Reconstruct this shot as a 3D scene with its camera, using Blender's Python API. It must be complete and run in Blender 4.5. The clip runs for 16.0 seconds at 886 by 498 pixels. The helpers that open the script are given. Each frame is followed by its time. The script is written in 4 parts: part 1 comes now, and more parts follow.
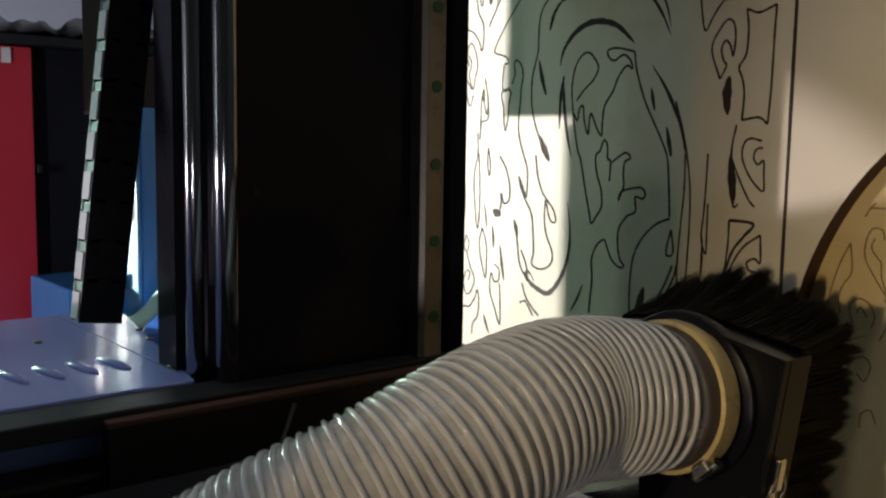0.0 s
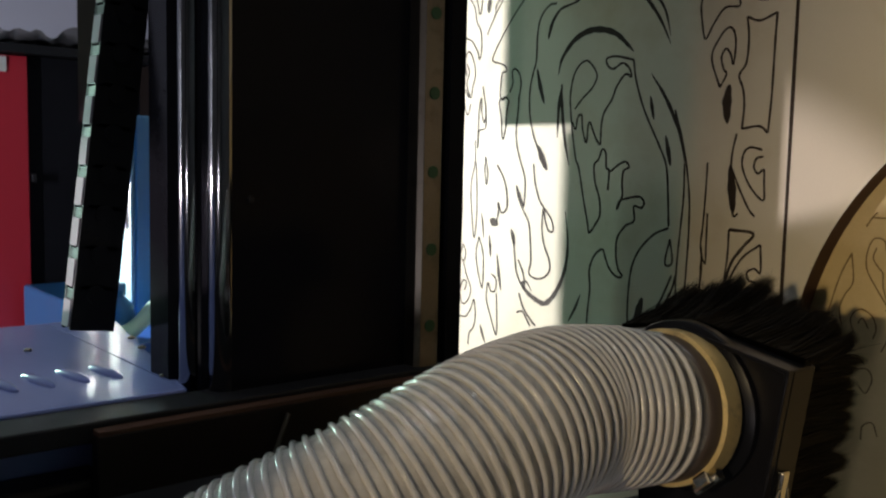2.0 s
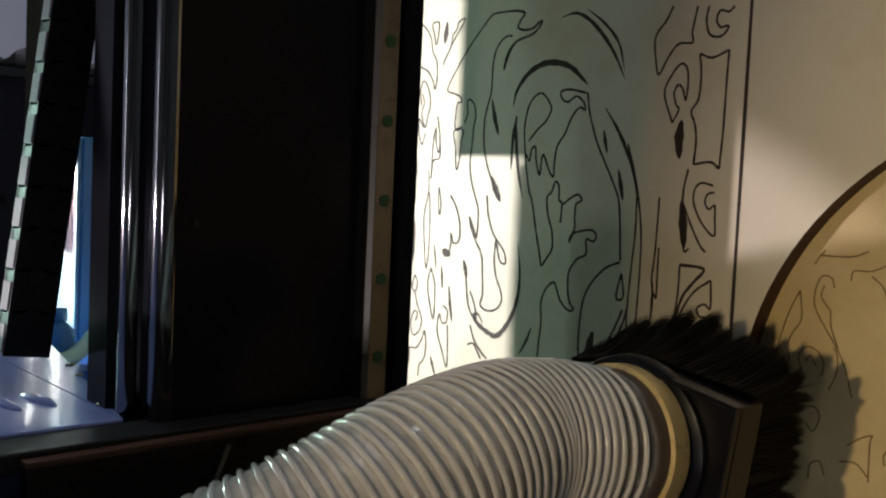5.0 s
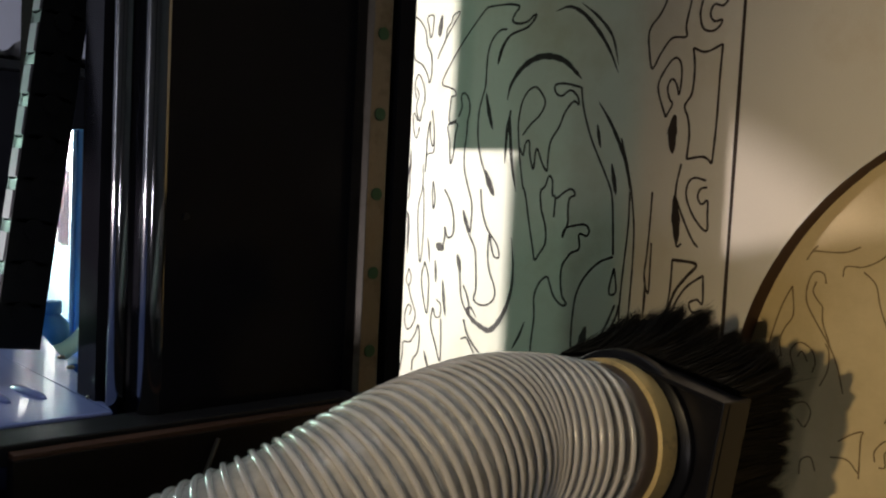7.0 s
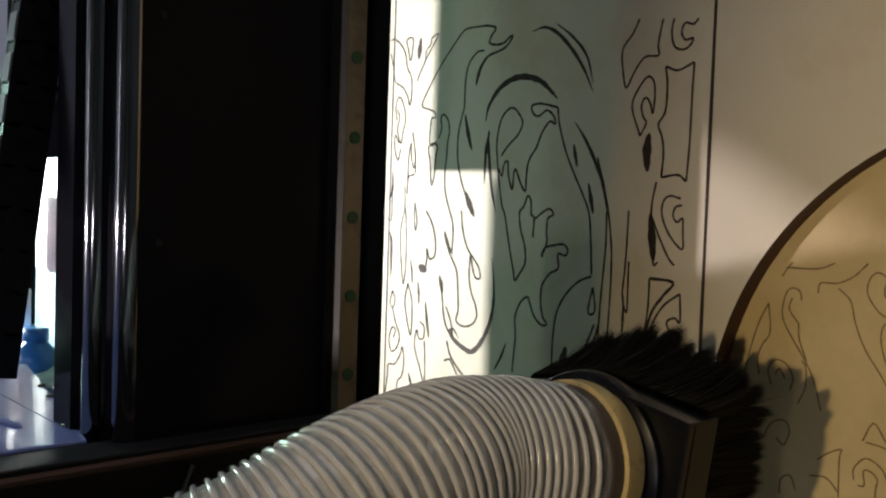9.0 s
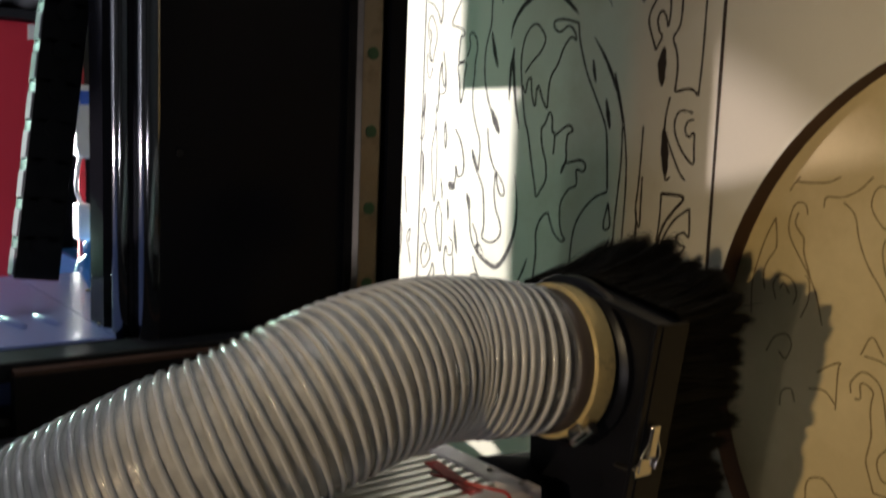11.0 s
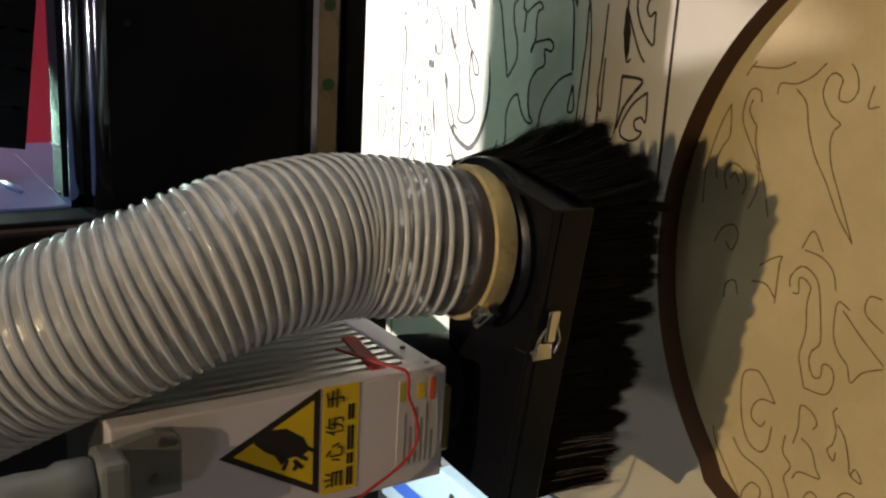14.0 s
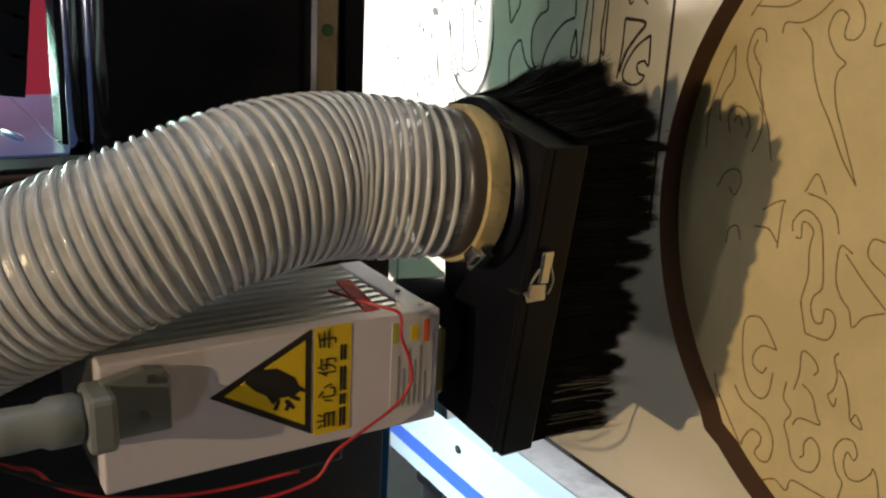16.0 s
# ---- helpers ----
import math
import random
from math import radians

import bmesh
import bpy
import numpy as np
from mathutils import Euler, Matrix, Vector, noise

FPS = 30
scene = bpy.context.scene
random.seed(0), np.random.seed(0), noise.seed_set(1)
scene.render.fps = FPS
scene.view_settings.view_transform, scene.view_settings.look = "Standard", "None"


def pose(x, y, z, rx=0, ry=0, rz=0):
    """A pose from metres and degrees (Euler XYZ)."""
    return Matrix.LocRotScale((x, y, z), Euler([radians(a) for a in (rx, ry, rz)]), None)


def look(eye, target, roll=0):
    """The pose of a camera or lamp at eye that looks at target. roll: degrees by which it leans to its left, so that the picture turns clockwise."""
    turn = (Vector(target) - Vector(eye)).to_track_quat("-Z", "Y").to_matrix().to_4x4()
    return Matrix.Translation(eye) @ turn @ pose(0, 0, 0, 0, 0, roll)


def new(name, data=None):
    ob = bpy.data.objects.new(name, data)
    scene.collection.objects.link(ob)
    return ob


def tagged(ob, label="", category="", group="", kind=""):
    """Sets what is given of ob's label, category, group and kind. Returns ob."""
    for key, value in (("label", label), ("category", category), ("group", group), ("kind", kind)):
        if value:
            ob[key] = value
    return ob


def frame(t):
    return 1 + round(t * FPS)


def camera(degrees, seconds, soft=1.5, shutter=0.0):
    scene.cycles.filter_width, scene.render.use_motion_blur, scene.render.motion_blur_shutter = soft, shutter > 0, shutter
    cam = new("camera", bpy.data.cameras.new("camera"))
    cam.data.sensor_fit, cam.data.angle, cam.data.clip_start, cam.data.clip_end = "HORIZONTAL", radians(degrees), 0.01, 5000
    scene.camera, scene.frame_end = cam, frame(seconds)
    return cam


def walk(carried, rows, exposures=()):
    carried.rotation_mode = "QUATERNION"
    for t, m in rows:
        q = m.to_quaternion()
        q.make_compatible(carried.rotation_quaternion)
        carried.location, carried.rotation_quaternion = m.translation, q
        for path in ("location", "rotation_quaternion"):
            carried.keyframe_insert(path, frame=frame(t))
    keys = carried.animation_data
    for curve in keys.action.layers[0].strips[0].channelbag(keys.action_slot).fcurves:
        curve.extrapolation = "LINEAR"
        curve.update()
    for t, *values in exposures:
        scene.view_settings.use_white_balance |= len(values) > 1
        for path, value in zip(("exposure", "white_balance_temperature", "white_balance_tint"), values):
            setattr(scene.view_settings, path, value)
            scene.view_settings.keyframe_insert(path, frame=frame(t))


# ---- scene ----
cam = camera(50.93, 16.0, soft=2.2, shutter=0.5)


# the machine works upright: its own x axis points up in the room, its z axis out from the board
UPRIGHT = Matrix(((0, 0, -1, 0), (0, 1, 0, 0), (1, 0, 0, 0), (0, 0, 0, 1)))
FLOOR = -1.38


def facing(eye, right, up):
    """A camera pose from its place and the directions of the picture's right and top."""
    r = Vector(right).normalized()
    b = r.cross(Vector(up)).normalized()
    m = Matrix((r, b.cross(r), b)).transposed().to_4x4()
    m.translation = eye
    return m


PATH = [
    (0.0, (0.0748, -0.5627, 0.6123), (0.0172, -0.6387, -0.7693), (0.9937, 0.0960, -0.0575)),
    (0.5, (0.0803, -0.5621, 0.6135), (0.0114, -0.6323, -0.7747), (0.9951, 0.0830, -0.0532)),
    (1.0, (0.0781, -0.5611, 0.6100), (0.0123, -0.6347, -0.7726), (0.9957, 0.0786, -0.0487)),
    (1.5, (0.0774, -0.5572, 0.6104), (0.0114, -0.6388, -0.7693), (0.9961, 0.0745, -0.0471)),
    (2.0, (0.0707, -0.5561, 0.6082), (0.0229, -0.6420, -0.7663), (0.9950, 0.0890, -0.0448)),
    (2.5, (0.0704, -0.5528, 0.6090), (0.0357, -0.6455, -0.7629), (0.9915, 0.1183, -0.0538)),
    (3.0, (0.0773, -0.5516, 0.6072), (0.0269, -0.6464, -0.7625), (0.9942, 0.0965, -0.0467)),
    (3.5, (0.0770, -0.5502, 0.6006), (0.0326, -0.6585, -0.7519), (0.9968, 0.0768, -0.0240)),
    (4.0, (0.0757, -0.5469, 0.5987), (0.0363, -0.6738, -0.7380), (0.9975, 0.0691, -0.0141)),
    (6.5, (0.0610, -0.5606, 0.5949), (0.0550, -0.6724, -0.7382), (0.9962, 0.0869, -0.0050)),
    (7.0, (0.0687, -0.5548, 0.5921), (0.0502, -0.6744, -0.7367), (0.9965, 0.0837, -0.0087)),
    (7.5, (0.0674, -0.5521, 0.5889), (0.0463, -0.6806, -0.7312), (0.9975, 0.0705, -0.0025)),
    (8.0, (0.0716, -0.5595, 0.5862), (0.0422, -0.6777, -0.7341), (0.9976, 0.0691, -0.0065)),
    (10.5, (0.0691, -0.5925, 0.5554), (0.0235, -0.6399, -0.7681), (0.9992, 0.0406, -0.0032)),
    (11.0, (0.0599, -0.6177, 0.5466), (0.0382, -0.6008, -0.7985), (0.9918, 0.1204, -0.0432)),
    (11.5, (0.0517, -0.6342, 0.5261), (0.0476, -0.5799, -0.8133), (0.9872, 0.1506, -0.0496)),
    (12.0, (0.0594, -0.6424, 0.5156), (0.0616, -0.5814, -0.8113), (0.9747, 0.2100, -0.0764)),
    (12.5, (0.0637, -0.6447, 0.5082), (0.0580, -0.5683, -0.8208), (0.9726, 0.2176, -0.0820)),
    (13.0, (0.0625, -0.6486, 0.4965), (0.0545, -0.5541, -0.8307), (0.9704, 0.2256, -0.0868)),
    (13.5, (0.0622, -0.6536, 0.4861), (0.0575, -0.5564, -0.8289), (0.9693, 0.2299, -0.0871)),
    (14.0, (0.0617, -0.6609, 0.4776), (0.0565, -0.5423, -0.8383), (0.9668, 0.2394, -0.0897)),
    (14.5, (0.0581, -0.6661, 0.4684), (0.0696, -0.5381, -0.8400), (0.9622, 0.2585, -0.0858)),
    (15.0, (0.0554, -0.6676, 0.4664), (0.0666, -0.5355, -0.8419), (0.9687, 0.2368, -0.0740)),
    (15.5, (0.0519, -0.6665, 0.4656), (0.0493, -0.5226, -0.8511), (0.9621, 0.2538, -0.1001)),
    (16.0, (0.0497, -0.6667, 0.4647), (0.0505, -0.5264, -0.8487), (0.9562, 0.2708, -0.1111)),
]
EXPOSURES = [(0.0, 0.06), (8.2, 0.06), (11.0, 0.12), (13.0, 0.26), (14.5, 0.52), (16.0, 0.74)]
walk(cam, [(t, UPRIGHT @ facing(eye, right, up)) for t, eye, right, up in PATH], EXPOSURES)

# ---- world and lights ----
world = bpy.data.worlds.new("room_light")
scene.world = world
world.use_nodes = True
world.node_tree.nodes["Background"].inputs[0].default_value = (0.78, 0.72, 0.69, 1)
world.node_tree.nodes["Background"].inputs[1].default_value = 0.115


def spot_lamp(name, at, aim, watts, colour, degrees, blend, size):
    d = bpy.data.lights.new(name, "SPOT")
    d.energy, d.color, d.shadow_soft_size, d.spot_size, d.spot_blend = watts, colour, size, radians(degrees), blend
    new(name, d).matrix_world = UPRIGHT @ look(at, aim)


# an unseen cool lamp behind the gantry, a warm lamp before it, an added patch spot behind, a fluorescent tube
spot_lamp("cool_lamp_light", (0.11, 1.70, 0.62), (0.11, 1.64, -0.75), 460, (1.0, 0.97, 0.97), 140, 0.02, 0.006)
spot_lamp("warm_lamp_light", (0.35, -0.755, 2.40), (-0.22, -1.02, 0.0), 68, (1.0, 0.76, 0.44), 48.0, 0.5, 0.010)
# added spot; its cone edge draws the slanted rim of the board's bright patch
spot_lamp("patch_spot_light", (-0.36, 1.52, 2.50), (-0.169, 0.0, 0.0), 190, (1.0, 0.86, 0.88), 12.39, 0.02, 0.02)


def area_lamp(name, at, aim, length, width, watts, colour):
    d = bpy.data.lights.new(name, "AREA")
    d.shape, d.size, d.size_y, d.energy, d.color = "RECTANGLE", length, width, watts, colour
    new(name, d).matrix_world = UPRIGHT @ look(at, aim)


area_lamp("front_tube_light", (-0.50, -1.15, 2.45), (-0.1, 0.0, 0.2), 0.22, 0.014, 3.0, (1.0, 0.94, 1.0))
# added overhead fill that brightens the upward faces of cover, motor and hose
area_lamp("top_fill_light", (1.9, -0.10, 0.40), (0.0, 0.0, 0.32), 0.9, 0.08, 5, (0.93, 0.97, 1.0))
# added fill turned towards the back wall and cabinets to lift them
area_lamp("back_fill_light", (-0.1, 1.25, 2.55), (0.0, 3.6, 1.25), 1.2, 0.06, 60, (0.90, 0.93, 1.0))
# two added strips, sending greenish light under the beam onto the board
area_lamp("green_fill_light", (0.05, 1.66, 0.483), (0.0, 0.0, 0.05), 0.7, 0.016, 5.0, (0.60, 1.0, 0.83))
area_lamp("green_fill_light", (0.05, 1.66, 0.548), (0.0, 0.0, 0.05), 0.7, 0.016, 6.4, (0.60, 1.0, 0.83))
# added spot; its sharp rim bounds the pink patch beside the pale cover
spot_lamp("side_patch_light", (-1.10, -0.30, 1.20), (-0.48, -0.26, -0.02), 8, (1.0, 0.88, 0.86), 15.0, 0.03, 0.02)


# ---- materials ----
def mat(name, colour, rough=0.5, metal=0.0, vary=0.12, scale=30.0, bump=0.15, fine=400.0, coat=0.0, dirt=None, dirt_scale=9.0, dirt_at=0.62, aniso=None, spec=0.5, spread=(0.08, 0.10)):
    """A procedural surface: base colour varied at two scales, dirt patches, roughness variation and fine relief."""
    m = bpy.data.materials.new(name)
    m.use_nodes = True
    nt = m.node_tree
    b = nt.nodes["Principled BSDF"]
    co = nt.nodes.new("ShaderNodeTexCoord")
    src = co.outputs["Object"]
    if aniso:
        mp = nt.nodes.new("ShaderNodeMapping")
        mp.inputs["Scale"].default_value = aniso
        nt.links.new(src, mp.inputs[0])
        src = mp.outputs[0]
    big = nt.nodes.new("ShaderNodeTexNoise")
    big.inputs["Scale"].default_value, big.inputs["Detail"].default_value = scale, 6
    small = nt.nodes.new("ShaderNodeTexNoise")
    small.inputs["Scale"].default_value, small.inputs["Detail"].default_value = fine, 3
    for n_ in (big, small):
        nt.links.new(src, n_.inputs["Vector"])
    mix = nt.nodes.new("ShaderNodeMix")
    mix.data_type = "RGBA"
    lo = [max(0, c * (1 - vary)) for c in colour] + [1]
    hi = [min(1, c * (1 + vary)) for c in colour] + [1]
    mix.inputs[6].default_value, mix.inputs[7].default_value = lo, hi
    add = nt.nodes.new("ShaderNodeMath")
    add.operation = "MULTIPLY_ADD"
    add.inputs[1].default_value = 0.45
    nt.links.new(small.outputs[0], add.inputs[0])
    sub = nt.nodes.new("ShaderNodeMath")
    sub.operation = "MULTIPLY"
    sub.inputs[1].default_value = 0.55
    nt.links.new(big.outputs[0], sub.inputs[0])
    nt.links.new(sub.outputs[0], add.inputs[2])
    nt.links.new(add.outputs[0], mix.inputs[0])
    col = mix.outputs[2]
    if dirt:
        dn = nt.nodes.new("ShaderNodeTexNoise")
        dn.inputs["Scale"].default_value, dn.inputs["Detail"].default_value, dn.inputs["Roughness"].default_value = dirt_scale, 8, 0.65
        nt.links.new(co.outputs["Object"], dn.inputs["Vector"])
        ramp = nt.nodes.new("ShaderNodeMapRange")
        ramp.inputs["From Min"].default_value, ramp.inputs["From Max"].default_value = dirt_at - 0.1, dirt_at + 0.12
        nt.links.new(dn.outputs[0], ramp.inputs[0])
        dm = nt.nodes.new("ShaderNodeMix")
        dm.data_type = "RGBA"
        dm.inputs[7].default_value = (*dirt, 1)
        nt.links.new(ramp.outputs[0], dm.inputs[0])
        nt.links.new(col, dm.inputs[6])
        col = dm.outputs[2]
    nt.links.new(col, b.inputs["Base Color"])
    rr = nt.nodes.new("ShaderNodeMapRange")
    rr.inputs["To Min"].default_value, rr.inputs["To Max"].default_value = max(0.02, rough - spread[0]), min(1, rough + spread[1])
    nt.links.new(big.outputs[0], rr.inputs[0])
    nt.links.new(rr.outputs[0], b.inputs["Roughness"])
    b.inputs["Metallic"].default_value = metal
    b.inputs["Coat Weight"].default_value = coat
    b.inputs["Specular IOR Level"].default_value = spec
    if bump:
        bp = nt.nodes.new("ShaderNodeBump")
        bp.inputs["Strength"].default_value, bp.inputs["Distance"].default_value = bump, 0.0006
        nt.links.new(add.outputs[0], bp.inputs["Height"])
        nt.links.new(bp.outputs[0], b.inputs["Normal"])
    return m


PANEL = mat("carved_board", (0.66, 0.60, 0.46), 0.62, vary=0.10, scale=14, bump=0.18, fine=900, dirt=(0.56, 0.47, 0.31), dirt_scale=7)
SHEET = mat("backing_board", (0.60, 0.47, 0.24), 0.66, vary=0.12, scale=10, bump=0.2, fine=700, dirt=(0.70, 0.56, 0.30), dirt_scale=11, dirt_at=0.55)
CUT = mat("burnt_cut", (0.030, 0.018, 0.010), 0.8, vary=0.35, scale=60)
FINE_CUT = mat("shallow_cut", (0.19, 0.125, 0.05), 0.8, vary=0.3, scale=60)
EDGE = mat("cut_edge", (0.075, 0.032, 0.014), 0.7, vary=0.3, scale=40, bump=0.4, aniso=(1, 1, 6))
BLACK = mat("black_paint", (0.012, 0.012, 0.0155), 0.15, vary=0.2, scale=20, bump=0.015, spec=0.05)
GLOSS = mat("black_chrome_trim", (0.26, 0.26, 0.28), 0.085, 1.0, vary=0.2, scale=20, bump=0.004, spread=(0.02, 0.04))
BLACK_MATT = mat("black_steel", (0.016, 0.016, 0.019), 0.45, vary=0.3, scale=40, bump=0.1, spec=0.25)
BROWN_DARK = mat("phenolic_plate", (0.014, 0.010, 0.009), 0.4, vary=0.25, scale=30, spec=0.25)
RUST = mat("raw_plate_edge", (0.085, 0.038, 0.022), 0.55, vary=0.3, scale=50)
STEEL = mat("ground_steel", (0.27, 0.235, 0.20), 0.42, 1.0, vary=0.2, scale=60, bump=0.1, dirt=(0.10, 0.07, 0.05), dirt_scale=25)
CHROME = mat("bright_steel", (0.75, 0.72, 0.66), 0.16, 1.0, vary=0.08, scale=60, bump=0.05)
GREEN_CAP = mat("green_cap", (0.03, 0.10, 0.045), 0.5, vary=0.3, scale=90)
BLUE_PAINT = mat("blue_enamel", (0.26, 0.33, 0.72), 0.22, vary=0.05, scale=12, bump=0.03, coat=0.3)
WHITE_ALU = mat("painted_aluminium", (0.72, 0.66, 0.70), 0.42, vary=0.05, scale=16, bump=0.06, dirt=(0.58, 0.52, 0.50), dirt_scale=14, dirt_at=0.66)
ALU = mat("extruded_aluminium", (0.55, 0.55, 0.53), 0.34, 1.0, vary=0.1, scale=30, bump=0.08, aniso=(8, 8, 0.6))
GREY_PLASTIC = mat("grey_plastic", (0.20, 0.21, 0.205), 0.5, vary=0.08, scale=40)
YELLOW = mat("yellow_vinyl", (0.85, 0.58, 0.015), 0.4, vary=0.04, scale=20, bump=0.02)
INK = mat("black_ink", (0.02, 0.016, 0.012), 0.45, vary=0.2, scale=40, bump=0)
PAPER = mat("label_paper", (0.62, 0.60, 0.60), 0.45, vary=0.04, scale=40, bump=0.02)
INK_GREY = mat("grey_ink", (0.30, 0.29, 0.30), 0.5, vary=0.2, scale=60, bump=0)
RED = mat("red_vinyl", (0.50, 0.02, 0.02), 0.65, vary=0.08, scale=30, bump=0.02)
ORANGE = mat("orange_ink", (0.80, 0.13, 0.03), 0.45, vary=0.05, scale=30, bump=0)
RED_WIRE = mat("red_wire", (0.50, 0.03, 0.035), 0.35, vary=0.1, scale=80, bump=0)
RUBBER = mat("hose_cuff", (0.06, 0.045, 0.038), 0.35, vary=0.2, scale=50, bump=0.1)
SHOE = mat("black_plastic_shoe", (0.0060, 0.0064, 0.0092), 0.30, vary=0.2, scale=40, bump=0.05, spec=0.18)
# paler tone puts the highlight of a few bristles into their colour
BRISTLE_LIT = mat("lit_bristle", (0.10, 0.095, 0.09), 0.35, vary=0.3, scale=200, bump=0)
BRISTLE = mat("black_bristle", (0.003, 0.003, 0.0036), 0.55, vary=0.4, scale=200, bump=0, spec=0.10)
CLAMP = mat("zinc_band", (0.74, 0.58, 0.28), 0.36, 0.45, vary=0.15, scale=60, bump=0.1, dirt=(0.25, 0.2, 0.14), dirt_scale=60)
CHAIN = mat("black_nylon", (0.010, 0.010, 0.011), 0.38, vary=0.2, scale=60, bump=0.05, spec=0.25)
CHAIN_CLIP = mat("grey_nylon", (0.34, 0.29, 0.33), 0.6, vary=0.3, scale=80, bump=0.05)
CABLE = mat("grey_cable", (0.03, 0.03, 0.032), 0.45, vary=0.1, scale=60, bump=0)
CAST = mat("grey_casting", (0.45, 0.47, 0.49), 0.4, vary=0.15, scale=25, bump=0.3, dirt=(0.22, 0.22, 0.22), dirt_scale=18)
LIGHT_BLUE = mat("pale_blue_paint", (0.52, 0.72, 0.82), 0.35, vary=0.06, scale=20, bump=0.04)
STRIPE = mat("blue_stripe", (0.05, 0.16, 0.70), 0.35, vary=0.06, scale=20, bump=0.02)
RED_PAINT = mat("red_enamel", (0.48, 0.025, 0.045), 0.4, vary=0.06, scale=5, bump=0.03)
BLUE_DARK = mat("deep_blue_paint", (0.012, 0.075, 0.30), 0.35, vary=0.1, scale=6, bump=0.04)
BLUE_MID = mat("machine_blue", (0.03, 0.17, 0.42), 0.3, vary=0.12, scale=8, bump=0.05)
TEAL = mat("pale_green_hose", (0.36, 0.62, 0.58), 0.4, vary=0.08, scale=20)
WALL = mat("lavender_wall", (0.58, 0.58, 0.70), 0.8, vary=0.05, scale=3, bump=0.1)
PLASTER = mat("room_plaster", (0.34, 0.34, 0.35), 0.85, vary=0.08, scale=3, bump=0.2)
CONCRETE = mat("shop_floor", (0.20, 0.19, 0.18), 0.7, vary=0.2, scale=4, bump=0.3, dirt=(0.12, 0.11, 0.10), dirt_scale=2)
WHITE_PLASTIC = mat("white_plastic", (0.80, 0.80, 0.82), 0.35, vary=0.03, scale=20, bump=0.02)
GREY_CLUTTER = mat("grey_cloth", (0.22, 0.21, 0.23), 0.8, vary=0.3, scale=30, bump=0.5)


def hose_material(clear=0.66, cloudy=0.92):
    m = bpy.data.materials.new("clear_pvc_film")
    m.use_nodes = True
    nt = m.node_tree
    b = nt.nodes["Principled BSDF"]
    n_ = nt.nodes.new("ShaderNodeTexNoise")
    n_.inputs["Scale"].default_value, n_.inputs["Detail"].default_value = 70, 7
    co = nt.nodes.new("ShaderNodeTexCoord")
    nt.links.new(co.outputs["Object"], n_.inputs["Vector"])
    r = nt.nodes.new("ShaderNodeMapRange")
    r.inputs["From Min"].default_value, r.inputs["From Max"].default_value = 0.3, 0.7
    r.inputs["To Min"].default_value, r.inputs["To Max"].default_value = clear, cloudy
    nt.links.new(n_.outputs[0], r.inputs[0])
    nt.links.new(r.outputs[0], b.inputs["Alpha"])
    mix = nt.nodes.new("ShaderNodeMix")
    mix.data_type = "RGBA"
    mix.inputs[6].default_value, mix.inputs[7].default_value = (0.52, 0.50, 0.475, 1), (0.80, 0.78, 0.745, 1)
    nt.links.new(n_.outputs[0], mix.inputs[0])
    nt.links.new(mix.outputs[2], b.inputs["Base Color"])
    b.inputs["Roughness"].default_value = 0.12
    bp = nt.nodes.new("ShaderNodeBump")
    bp.inputs["Strength"].default_value, bp.inputs["Distance"].default_value = 0.8, 0.003
    nt.links.new(n_.outputs[0], bp.inputs["Height"])
    nt.links.new(bp.outputs[0], b.inputs["Normal"])
    return m


FILM = hose_material()
RIB = mat("pvc_rib", (0.62, 0.61, 0.60), 0.13, vary=0.14, scale=60, bump=0.55, fine=260, coat=0.8)


# ---- builders ----
def finish(bm, name, material, parent=None, smooth=False, matrix=None):
    me = bpy.data.meshes.new(name)
    bmesh.ops.recalc_face_normals(bm, faces=bm.faces)
    if smooth:
        for f in bm.faces:
            f.smooth = True
    bm.to_mesh(me)
    bm.free()
    me.materials.append(material)
    ob = new(name, me)
    if parent:
        ob.parent = parent
        ob.matrix_basis = matrix or Matrix()
    else:
        ob.matrix_basis = UPRIGHT @ (matrix or Matrix())
    return ob


def part(name, bm, material, parent, label="", smooth=False, matrix=None):
    ob = finish(bm, name, material, parent, smooth, matrix)
    if label:
        tagged(ob, label)
    return ob


def thing(name, label, category, group="", kind="", at=(0, 0, 0)):
    ob = new(name)
    ob.empty_display_size = 0.02
    ob.matrix_basis = UPRIGHT @ Matrix.Translation(at)
    return tagged(ob, label, category, group, kind)


def slab(lo, hi, bevel=0.0, bm=None):
    """A box between two corners, with rounded edges."""
    bm = bm or bmesh.new()
    lo, hi = Vector(lo), Vector(hi)
    made = bmesh.ops.create_cube(bm, size=1.0, matrix=Matrix.Translation((lo + hi) / 2) @ Matrix.Diagonal((*(hi - lo), 1)))
    if bevel:
        edges = list({e for v in made["verts"] for e in v.link_edges})
        bmesh.ops.bevel(bm, geom=edges, offset=bevel, segments=2, affect="EDGES", profile=0.5)
    return bm


